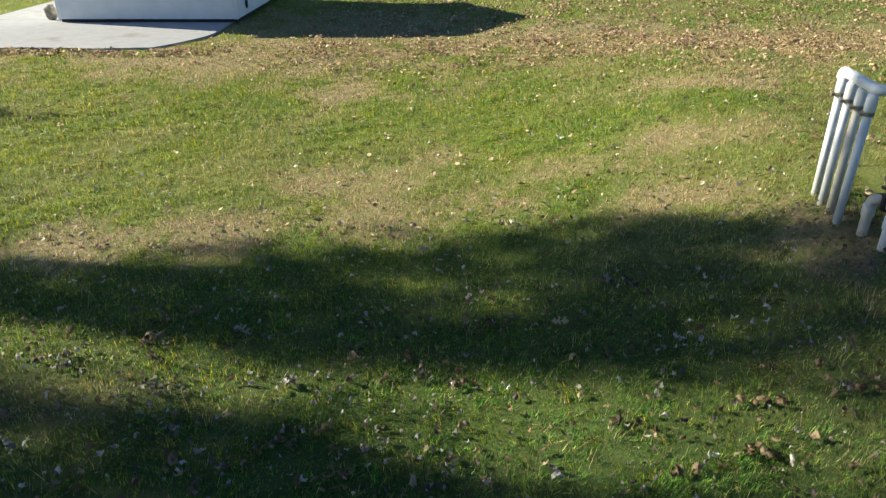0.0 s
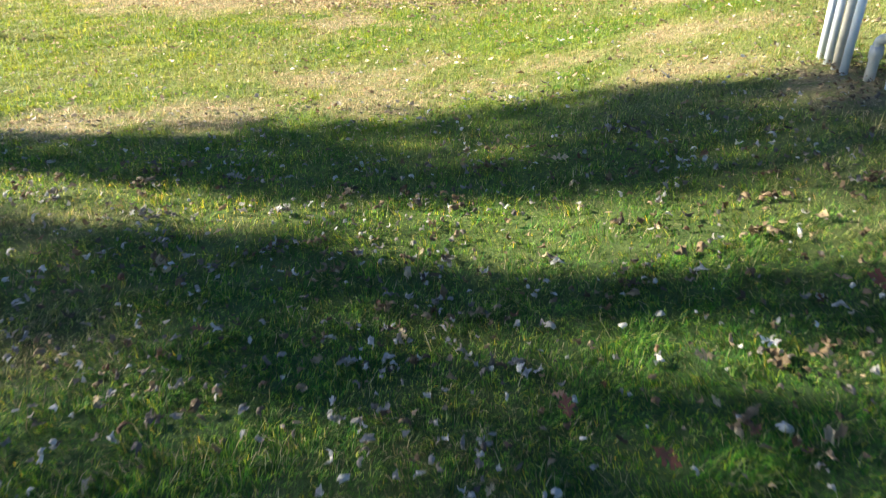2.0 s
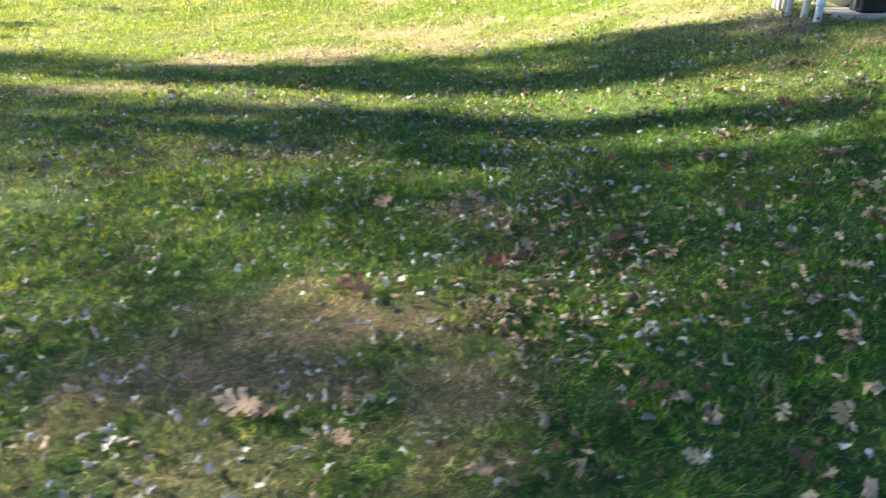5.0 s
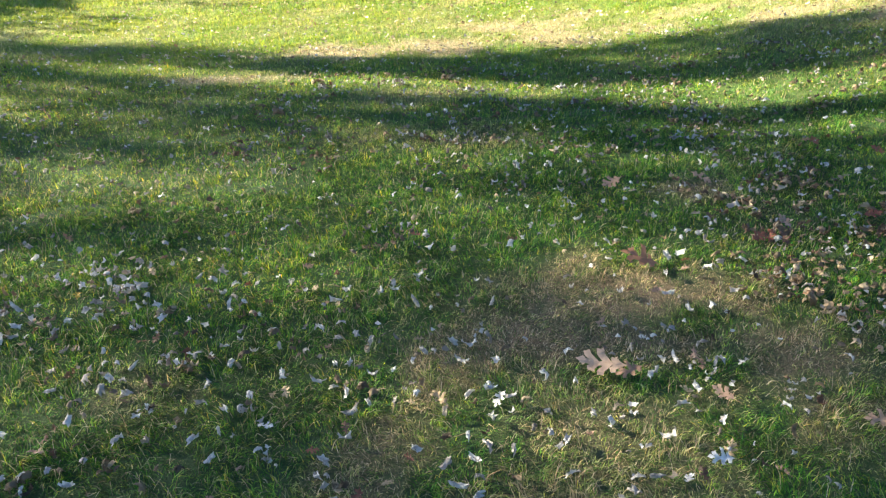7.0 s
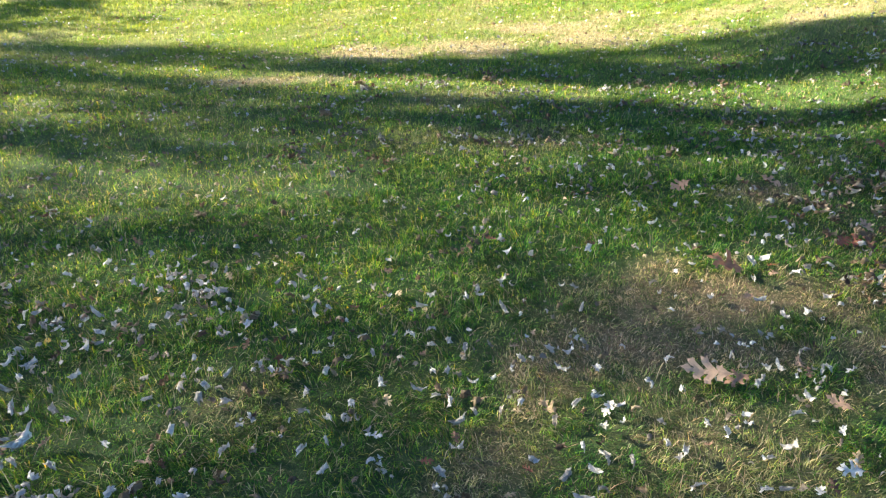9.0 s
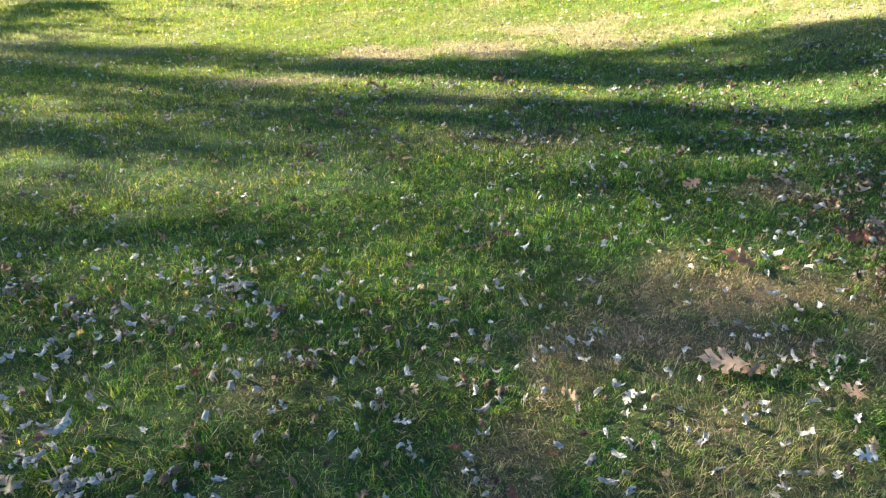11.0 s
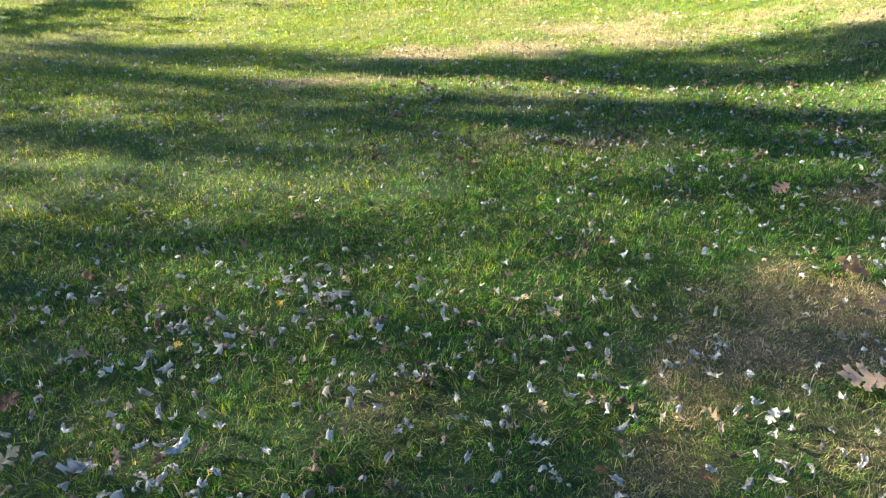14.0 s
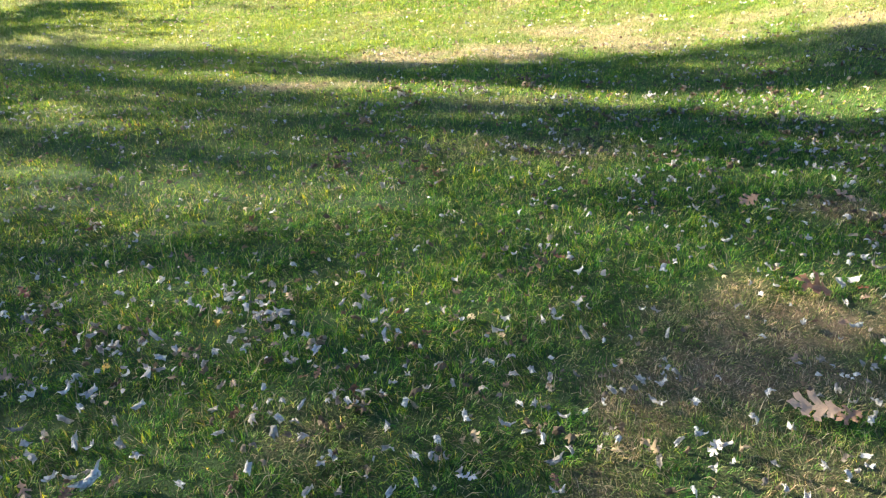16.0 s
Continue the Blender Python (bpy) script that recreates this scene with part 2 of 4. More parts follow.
def ground_z(x, y):
    x, y = np.asarray(x, float), np.asarray(y, float)
    xs = 3.1 - soft_plus(3.1 - x, 6.0)
    rise = 0.085 * soft_plus(xs + 1.2) + 0.05 * soft_plus(xs) + 0.05 * soft_plus(xs - 0.9)
    fade = 1 - 0.75 * np.clip((y - 6.5) / 8, 0, 1) ** 2 * (3 - 2 * np.clip((y - 6.5) / 8, 0, 1))
    level = np.clip((15.5 - y) / 3, 0, 1)
    mound = 0.035 * np.exp(-((x - 2.6) / 0.45) ** 2 - ((y - 4.1) / 0.6) ** 2)
    mound = mound - 0.055 * np.exp(-((x - 3.25) / 0.42) ** 4 - ((y - 4.1) / 0.45) ** 4)
    near = 1 - np.clip((y - 6.0) / 5, 0, 1)
    settle = -0.097 + 0.148 * np.tanh((x + 3) / 3) + 0.038 * np.tanh(y + 0.3) - 0.071 * np.tanh((x + 1.5) / 2.2)
    settle = settle + 0.030 * np.exp(-((x + 1.3) / 1.0) ** 2 - ((y - 0.5) / 0.9) ** 2) - 0.043 * np.exp(-((x - 0.3) / 0.9) ** 2 - ((y - 1.6) / 3) ** 2)
    return mound + rise * fade + settle * near + waves(x, y) * (0.25 + 0.75 * level) * np.exp(-(x * x + y * y) / 3000)


# dry patches of the lawn: x, y, half length, half depth, strength
DRY = [
    (-1.46, 9.79, 0.6, 0.55, 1.2), (-4.40, 11.9, 1.9, 0.65, 1.1), (-0.88, 6.20, 0.7, 0.45, 0.7), (-2.45, 5.05, 1.0, 0.36, 1.0),
    (1.16, 5.95, 0.5, 0.26, 0.7), (3.30, 8.10, 0.9, 0.45, 0.75), (2.40, 6.25, 0.8, 0.32, 0.65), (0.0, 6.66, 0.3, 0.3, 0.6),
    (-0.6, 5.35, 1.0, 0.38, 0.8), (1.75, 4.95, 0.6, 0.2, 0.6), (2.45, 4.0, 0.26, 0.5, 1.0), (-3.85, 3.85, 0.5, 0.13, 0.9),
    (2.95, 2.95, 0.3, 0.2, 0.9), (5.5, 12.5, 4.5, 2.2, 0.7), (1.0, 13.8, 3.5, 1.6, 0.9), (-3.4, 11.2, 2.5, 0.8, 0.6),
    (-7.5, 12.6, 3.6, 0.32, 0.9), (-2.2, 14.5, 2.8, 3.0, 0.95), (-1.9, 3.0, 0.6, 0.18, 0.25),
]
# the straw patch on the near lawn and its arm
DRY_NEAR = [
    (-1.30, -0.12, 0.28, 0.20, 0.95), (-1.00, -0.15, 0.33, 0.19, 0.95), (-0.62, -0.20, 0.25, 0.25, 0.9), (-1.45, -0.45, 0.32, 0.21, 0.9),
    (-1.05, -0.52, 0.30, 0.15, 0.85), (-0.58, -0.55, 0.20, 0.30, 0.85), (-1.76, -0.60, 0.17, 0.20, 0.85), (-1.90, -0.85, 0.13, 0.20, 0.7),
    (-2.03, -1.12, 0.11, 0.22, 0.7), (-2.18, -1.42, 0.10, 0.20, 0.65), (-1.45, -0.95, 0.36, 0.28, 0.45), (-1.10, -1.05, 0.32, 0.28, 0.45),
    (-0.62, -0.95, 0.20, 0.30, 0.6), (-1.25, 0.12, 0.14, 0.10, 0.8), (-0.42, 0.90, 0.20, 0.14, 0.7), (-0.85, -0.80, 0.30, 0.20, 0.5),
    (-1.65, -1.30, 0.20, 0.15, 0.6), (-2.94, -0.70, 0.20, 0.15, 0.4), (-2.0, 1.9, 0.5, 0.3, 0.3),
]
# green tufts that grow through the straw
GREEN = [(-0.82, -0.36, 0.15, 0.10), (-1.02, -0.70, 0.20, 0.08), (-1.72, -0.95, 0.14, 0.18), (-1.25, -0.62, 0.10, 0.06)]


def lumpy(x, y, scale, seed):
    """Smooth uneven values between about -1 and 1 from a few crossing waves."""
    r = np.random.default_rng(seed)
    total = np.zeros_like(np.asarray(x, float))
    for k in range(7):
        a, f, p = r.uniform(0, 2 * math.pi), r.uniform(0.6, 2.0) * scale, r.uniform(0, 6.28)
        total = total + np.sin(f * (x * math.cos(a) + y * math.sin(a)) + p)
    return total / 3.2


def dryness(x, y):
    x, y = np.asarray(x, float), np.asarray(y, float)
    total = np.zeros_like(x)
    wob = 0.50 * lumpy(x, y, 6.0, 3) + 0.38 * lumpy(x, y, 17.0, 4) + 0.25 * lumpy(x, y, 41.0, 6)
    for cx, cy, rx, ry, s in DRY + DRY_NEAR:
        d = np.sqrt(((x - cx) / rx) ** 2 + ((y - cy) / ry) ** 2) + wob
        total = np.maximum(total, s * np.clip(1.5 - d, 0, 1))
    for cx, cy, rx, ry in GREEN:
        d = np.sqrt(((x - cx) / rx) ** 2 + ((y - cy) / ry) ** 2) + 0.6 * wob
        total = total * np.clip(d - 0.4, 0.12, 1)
    yellowed = 0.16 * np.clip((x - 0.5) / 2, 0, 1) * np.clip((y - 4.5) / 2, 0, 1) + 0.12 * np.clip((y - 4.6) / 0.6, 0, 1) * np.clip((7.2 - y) / 0.8, 0, 1)
    # Straw tone added on the right stands in for yellow sunlight on the grass.
    yellowed = yellowed + 0.16 * np.clip((x - 0.4) / 1.2, 0, 1) * np.clip((y - 1.2) / 1.0, 0, 1) * np.clip((4.9 - y) / 0.8, 0, 1)
    return np.clip(total + 0.02 + yellowed + (0.09 + 0.10 * np.clip((y - 4) / 2, 0, 1)) * lumpy(x, y, 2.2, 5), 0, 1)


def openness(x, y):
    """1 where the lawn is too far off for single blades to matter."""
    x, y = np.asarray(x, float), np.asarray(y, float)
    return np.clip(np.maximum(np.maximum((y - 1.5) / 5, (-2.6 - y) / 2.0), np.maximum((-7.0 - x) / 3, (x - 4.5) / 3)), 0, 1)


def stretch(near0, near1, step, far):
    inner = np.arange(near0, near1 + step / 2, step)
    out = step * np.cumsum(1.35 ** np.arange(1, 40))
    return np.concatenate([(near0 - out[out < far])[::-1], inner, near1 + out[out < far]])


def build_ground():
    gx, gy = stretch(-9.0, 6.0, 0.12, 900), stretch(-3.0, 20.0, 0.14, 1500)
    X, Y = np.meshgrid(gx, gy)
    verts = np.stack([X, Y, ground_z(X, Y)], -1).reshape(-1, 3)
    w = len(gx)
    i = (np.arange(len(gy) - 1)[:, None] * w + np.arange(w - 1)[None, :]).ravel()
    quads = np.stack([i, i + 1, i + 1 + w, i + w], 1)
    me = array_mesh("ground", verts, quads, M_SOIL, [("dry", dryness(verts[:, 0], verts[:, 1])), ("open", openness(verts[:, 0], verts[:, 1]))])
    me.shade_smooth()
    tagged(new("ground", me), "lawn soil with thatch, dry straw patches and a low rise", "ground", kind="structure")


build_ground()


# ---- grass ----
def covered(x, y):
    """Where no grass stands: the concrete, the shed, the equipment slab."""
    pad = (x > -11.2) & (x < -4.6 + 0.06 * np.sin(9 * y)) & (y > 12.90 + 0.05 * np.sin(7 * x)) & (y < 20.5)
    pad &= ~((x < -10.3) & (y > 15.8)) & ~((x < -8.6) & (y > 16.25) & (x < -10.3))
    pad &= ~((y < 14.6) & (x > -4.62 - 0.75 * ((14.6 - np.minimum(y, 14.6)) / 1.67) ** 2))
    slab = (x > 2.81 + 0.25 * (y - 3.75)) & (x < 3.95 + 0.25 * (y - 3.75)) & (y > 3.78) & (y < 5.0)
    return pad | slab


def grass(name, x0, x1, y0, y1, density, length, width, label, mid=True, lean=1.0, stray=0.0, taper=0):
    """taper: 1 for fine turf, which narrows towards the near end of the lawn and thins out at its edges; -1 for the lawn beside it."""
    n = int((x1 - x0) * (y1 - y0) * density)
    x, y = rng.uniform(x0, x1, n), rng.uniform(y0, y1, n)
    if taper:
        low, high = -4.15 - 0.57 * (y + 1.9), 0.85 + 0.57 * (y + 1.9)
        inside = rng.random(n) < np.clip(np.minimum(x - low, high - x) / 0.35 + 1, 0, 1)
        inside = inside if taper > 0 else ~inside
        x, y = x[inside], y[inside]
        n = len(x)
    dry = dryness(x, y)
    tuft = 0.5 + 0.5 * lumpy(x, y, 11.0, 9)
    left = (rng.random(n) > 0.3 * (1 - tuft) * (1 - dry)) & ~covered(x, y)
    mud = ((x - 2.45) / 0.30) ** 2 + ((y - 4.0) / 0.55) ** 2
    left &= (mud > 1) | (rng.random(n) < 0.04 + 0.5 * mud ** 3)
    x, y, dry, tuft = x[left], y[left], dry[left], tuft[left]
    n = len(x)
    base = np.stack([x, y, ground_z(x, y) - 0.004], 1)
    turn = 2.6 * lumpy(x, y, 8.0, 12) + 2.0 * lumpy(x, y, 21.0, 14) + rng.normal(0, 1.0, n)
    heading = np.stack([np.cos(turn), np.sin(turn), np.zeros(n)], 1)
    side = np.stack([-np.sin(turn), np.cos(turn), np.zeros(n)], 1)
    long = length * rng.uniform(0.5, 1.25, n) * (1 - 0.36 * dry) * np.clip(0.72 + 0.5 * tuft + 0.32 * lumpy(x, y, 38.0, 15), 0.62, 1.7)
    tip_lean = np.clip(rng.normal(lean, 0.45, n) + 0.12 * dry, 0.02, 1.52)
    half = (width * rng.uniform(0.6, 1.2, n) * (1 - 0.2 * dry) / 2)[:, None]
    up = np.array([0, 0, 1.0])
    tip = base + long[:, None] * (np.sin(tip_lean)[:, None] * heading + np.cos(tip_lean)[:, None] * up)
    # Straw share also tints for light: greener in near shade, yellower far in sun.
    shade = np.clip(dry * (1.02 + 0.28 * lumpy(x, y, 30.0, 17)) + rng.normal(0, 0.11 + 0.25 * dry, n) - 0.08 * (y < 1.2) - 0.12 * np.clip(x + 0.2, 0, 1) * (y < 1.3) + 0.06 * np.clip((y - 3.5) / 4, 0, 1) + (rng.random(n) < 0.035) * 0.7 + stray, 0, 1)
    shade = np.where(rng.random(n) < 0.22 * dry * (y < 1.5), 0.25 * shade, shade)
    if mid:
        first = tip_lean * rng.uniform(0.45, 1.0, n)
        knee = base + (0.55 * long)[:, None] * (np.sin(first)[:, None] * heading + np.cos(first)[:, None] * up)
        verts = np.stack([base - side * half, base + side * half, knee - side * half * 0.8, knee + side * half * 0.8, tip], 1).reshape(-1, 3)
        k = np.arange(n)[:, None] * 5
        tris = np.concatenate([k + [0, 1, 3], k + [0, 3, 2], k + [2, 3, 4]], 1).reshape(-1, 3)
        per = 5
    else:
        verts = np.stack([base - side * half, base + side * half, tip], 1).reshape(-1, 3)
        tris = np.arange(3 * n).reshape(-1, 3)
        per = 3
    me = array_mesh(name, verts, tris, M_GRASS_SUNLIT if y0 > 4 else M_GRASS, [("dry", np.repeat(shade, per))])
    tagged(new(name, me), label, "grass", kind="stuff")


grass("lawn_grass", -6.2, 2.9, -1.95, 1.0, 17600, 0.042, 0.0029, "short green lawn grass mixed with straw blades", True, 1.1, 0.0, 1)
grass("straw_blades", -6.2, 2.9, -1.95, 1.3, 1300, 0.07, 0.0026, "loose dry straw blades lying over the lawn", True, 1.32, 0.8, 1)
grass("lawn_grass", -2.6, 2.4, 1.0, 2.3, 17000, 0.046, 0.0030, "mown lawn grass in broken tree shade", True, 1.08)
grass("lawn_grass", -7.0, -2.6, 1.0, 2.3, 11000, 0.048, 0.0040, "mown lawn grass in broken tree shade", False, 1.08)
grass("lawn_grass", 2.4, 3.9, 1.0, 2.3, 9000, 0.048, 0.0044, "mown lawn grass beside the walk", False, 1.08)
grass("straw_blades", -7.0, 4.3, 1.3, 5.0, 450, 0.08, 0.0042, "loose dry straw blades lying over the lawn", False, 1.3, 0.8)
grass("lawn_grass", -7.6, 4.3, 2.3, 4.4, 9500, 0.052, 0.0052, "mown lawn grass in broken tree shade", False)
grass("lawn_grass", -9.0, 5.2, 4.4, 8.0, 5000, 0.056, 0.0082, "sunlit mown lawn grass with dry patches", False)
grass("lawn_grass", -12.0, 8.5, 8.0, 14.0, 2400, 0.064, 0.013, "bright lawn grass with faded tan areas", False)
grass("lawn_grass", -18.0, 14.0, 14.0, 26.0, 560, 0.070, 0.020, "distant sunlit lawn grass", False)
grass("lawn_grass", -13.0, 9.0, -7.0, -1.95, 620, 0.06, 0.012, "plain mown lawn grass behind the walk", False)
grass("lawn_grass", -12.0, 8.0, -1.95, 1.0, 1300, 0.055, 0.008, "plain mown lawn grass beside the walk", False, 1.0, 0.0, -1)
grass("lawn_grass", -12.0, -7.0, 1.0, 4.4, 1000, 0.06, 0.009, "plain mown lawn grass beside the walk", False)
grass("lawn_grass", 3.9, 8.0, 1.0, 4.4, 1000, 0.06, 0.009, "plain mown lawn grass beside the walk", False)


# ---- trees beyond the lawn, up-sun, whose shade falls over it ----
def ground_place(u, v):
    """A place by its way along the shadows (u) and across them (v)."""
    return -SUNWARD * u + ACROSS * v


def tree(u0, v0, radius, blobs, label, seed):
    """blobs: where the shade of a clump falls (u, v), its half length and half width there, and how dense it is."""
    r = np.random.default_rng(seed)
    at = ground_place(u0, v0)
    z0 = float(ground_z(at.x, at.y))
    root = thing("tree", (at.x, at.y, z0), label, "tree", "trees beside the lawn")
    top = max((us + ru - u0) * TAN_EL for us, v, ru, rv, d in blobs) * 0.93
    lean = [Vector((0.25 * math.sin(3 * s + seed), 0.2 * math.sin(2.2 * s), top * s)) for s in (0, 0.03, 0.1, 0.25, 0.45, 0.65, 0.85, 1.0)]
    part("trunk", tube(bmesh.new(), lean, [radius * k for k in (1.7, 1.25, 1.0, 0.8, 0.14, 0.10, 0.07, 0.03)], 14), M_BARK, root, smooth=True)
    verts, tris = [], []
    for us, v, ru, rv, dense in blobs:
        du = r.uniform(-0.7, 0.7)
        z = (us - u0 - du) * TAN_EL - z0
        rz = ru * TAN_EL
        centre = -SUNWARD * du + ACROSS * (v - v0) + Vector((0, 0, z))
        from_z = max(1.4, z - 1.1 * abs(v - v0) - 1.0)
        s = min(0.95, from_z / top)
        start = Vector((0.25 * math.sin(3 * s + seed), 0.2 * math.sin(2.2 * s), top * s))
        mid = start.lerp(centre, 0.5) + Vector((0, 0, -0.15))
        part("limb", tube(bmesh.new(), [start, mid, centre, centre + (centre - start) * 0.25], [radius * 0.13, radius * 0.10, radius * 0.06, 0.010], 8), M_BARK, root, smooth=True)
        n = int(2 * dense * math.pi * rv * rz / 0.012)
        twigs = max(4, n // 3)
        d = r.normal(size=(twigs, 3))
        d /= np.linalg.norm(d, axis=1)[:, None]
        d *= (r.random(twigs) ** 0.42)[:, None] * (1 + 0.12 * r.normal(size=twigs))[:, None]
        d = d[r.integers(0, twigs, n)]
        depth = max(0.8, rv)
        c = np.array(centre) + d[:, :1] * depth * np.array(-SUNWARD) + d[:, 1:2] * rv * np.array(ACROSS) + d[:, 2:] * rz * np.array((0, 0, 1.0))
        c = c + r.normal(0, 0.07, (n, 3))
        a = r.normal(size=(n, 3))
        a /= np.linalg.norm(a, axis=1)[:, None]
        b = np.cross(a, r.normal(size=(n, 3)))
        b /= np.linalg.norm(b, axis=1)[:, None]
        size = r.uniform(0.07, 0.1, n)[:, None]
        quad = np.stack([c - a * size, c + b * size * 0.62, c + a * size, c - b * size * 0.62], 1)
        k = sum(len(q) for q in verts) + np.arange(n)[:, None] * 4
        verts.append(quad.reshape(-1, 3))
        tris.append(np.concatenate([k + [0, 1, 2], k + [0, 2, 3]], 1).reshape(-1, 3))
    crown = new("crown", array_mesh("crown", np.concatenate(verts), np.concatenate(tris), M_CROWN))
    crown.parent = root
    crown["kind"] = "stuff"
    return root


tree(-20.0, 2.8, 0.24, [
    (-4.56, 3.12, 1.5, 0.33, 2.07), (-2.21, 3.37, 2.54, 0.52, 3.0), (-1.69, 4.02, 1.64, 0.58, 1.52), (0.71, 4.57, 2.05, 0.44, 2.34),
    (2.13, 3.84, 2.07, 1.04, 1.94), (5.75, 3.98, 1.9, 1.01, 2.5), (0.76, 3.7, 1.14, 0.72, 2.33), (0.3, 3.28, 2.11, 0.16, 3.07),
    (3.46, 4.65, 0.88, 0.41, 2.61), (4.3, 4.3, 1.0, 0.42, 2.2),
], "tall oak with a bare lower trunk and a thinning russet crown", 11)
tree(-22.0, 1.4, 0.26, [
    (-2.96, 2.21, 2.97, 0.26, 1.9), (-1.5, 2.48, 0.6, 0.55, 0.84), (-2.73, 1.8, 1.31, 0.59, 1.61), (-1.04, 1.75, 1.11, 0.58, 1.69),
    (0.44, 2.12, 1.5, 0.26, 2.1), (1.48, 1.98, 1.51, 0.16, 3.4), (1.5, 1.43, 2.42, 0.16, 2.17), (-0.07, 1.27, 0.6, 0.45, 1.19),
    (2.38, 1.78, 0.6, 0.8, 1.48),
], "narrow oak with an open crown of brown and green leaves", 12)
tree(-24.0, -0.6, 0.22, [
    (-6.93, 0.48, 2.87, 1.32, 1.1), (-5.08, -0.96, 0.61, 0.67, 2.48),
], "slender oak with a sparse autumn crown", 13)
tree(-44.0, 0.4, 0.4, [
    (-7.25, 3.51, 2.66, 0.51, 2.44), (-8.59, 2.45, 1.62, 1.4, 2.13), (-6.53, 1.82, 1.17, 0.16, 2.47), (-6.25, 2.36, 2.28, 0.27, 3.4),
    (-4.47, 1.52, 1.04, 0.78, 1.72), (-3.87, 0.43, 1.43, 1.27, 0.66), (-4.26, -1.9, 0.89, 1.04, 1.64), (-2.01, 1.0, 1.88, 0.77, 0.74),
    (1.9, 2.68, 1.9, 0.55, 0.30),
], "tall old oak with a wide thinning crown", 15)
tree(-41.0, -1.9, 0.38, [
    (-3.8, -0.61, 0.73, 0.56, 1.6), (-2.37, -1.25, 0.63, 1.33, 2.08), (-1.14, 0.03, 0.6, 1.15, 1.64), (1.25, 1.1, 1.56, 0.31, 2.19),
    (-2.72, -2.35, 2.21, 0.41, 1.21), (-1.94, -2.02, 0.6, 0.94, 1.58), (1.21, 0.66, 2.72, 0.53, 1.44), (0.61, -0.29, 0.61, 0.98, 2.46),
    (0.79, -1.54, 2.21, 1.4, 2.36), (3.4, 0.0, 2.75, 0.82, 3.09), (3.82, -1.5, 2.89, 1.29, 3.25), (-4.55, -3.2, 2.48, 1.08, 1.51),
], "old oak with a dense russet crown", 16)
tree(-21.0, 5.4, 0.2, [
    (-10.86, 4.48, 0.72, 1.13, 3.4), (-10.73, 5.98, 0.85, 0.81, 2.67), (-8.86, 4.56, 0.63, 1.21, 1.0), (-7.75, 6.91, 0.89, 0.17, 0.89),
], "small broad tree with a low leafy crown", 14)


# ---- fallen leaves ----
def oak_side(r):
    """One edge of an oak leaf from stalk to tip: bays and forward-pointing lobes with pointed teeth."""
    pts = [(0.0, 0.010), (0.09, 0.028 + r.uniform(0, 0.02))]
    for x0, reach, turn in ((0.19, 0.20, 62), (0.38, 0.36, 56), (0.62, 0.31, 47)):
        reach, turn, w = reach * r.uniform(0.78, 1.15), radians(turn + r.uniform(-9, 9)), 0.062 * r.uniform(0.8, 1.25)
        d, back = Vector((math.cos(turn), math.sin(turn))), Vector((-math.sin(turn), math.cos(turn)))
        c = Vector((x0 + r.uniform(-0.02, 0.02), 0.03))
        pts.append((x0 - 0.075, 0.036 + r.uniform(0, 0.03)))
        for along, across in ((0.50, 0.95), (0.80, 1.75), (0.80, 0.75), (1.0, 0.15), (0.74, -0.75), (0.62, -1.0)):
            q = c + d * (reach * along * r.uniform(0.94, 1.06)) + back * (w * across)
            pts.append((q.x, max(q.y, 0.03)))
        pts.append((x0 + 0.10, 0.040 + r.uniform(0, 0.025)))
    return pts + [(0.80, 0.055), (0.85, 0.12 * r.uniform(0.7, 1.1)), (0.90, 0.085), (0.93, 0.05)]


def leaf_mesh(name, material, seed, cup, fold, wave):
    """An oak leaf of length 1, cut to its lobed outline, then bowed, folded along the rib and rippled."""
    r = random.Random(seed)
    upper, lower = oak_side(r), oak_side(r)
    bm = bmesh.new()
    rim = [(x, y) for x, y in upper] + [(1.0, 0.0)] + [(x, -y) for x, y in reversed(lower)]
    bm.faces.new([bm.verts.new((x - 0.5, y, 0)) for x, y in rim])
    bmesh.ops.triangulate(bm, faces=bm.faces[:], ngon_method="BEAUTY")
    bmesh.ops.subdivide_edges(bm, edges=bm.edges[:], cuts=1)
    bmesh.ops.triangulate(bm, faces=bm.faces[:])
    p, q, bend_x = r.uniform(0, 6), r.uniform(0, 6), r.uniform(-0.5, 0.5)
    for v in bm.verts:
        x, y = v.co.x, v.co.y
        z = cup * 4 * x * x + fold * abs(y) ** 1.3 + wave * math.sin(9 * x + p) * math.sin(10 * y + q) + 0.10 * x * y * math.sin(p)
        z += r.uniform(-0.007, 0.007) + 0.012 * max(0.0, 1 - abs(y) * 25)
        v.co = Vector((x * (1 - 0.3 * abs(cup)), y * (1 - 0.35 * min(1.0, abs(fold))) + 0.12 * bend_x * x * x, z))
    return bm_mesh(name, bm, material)


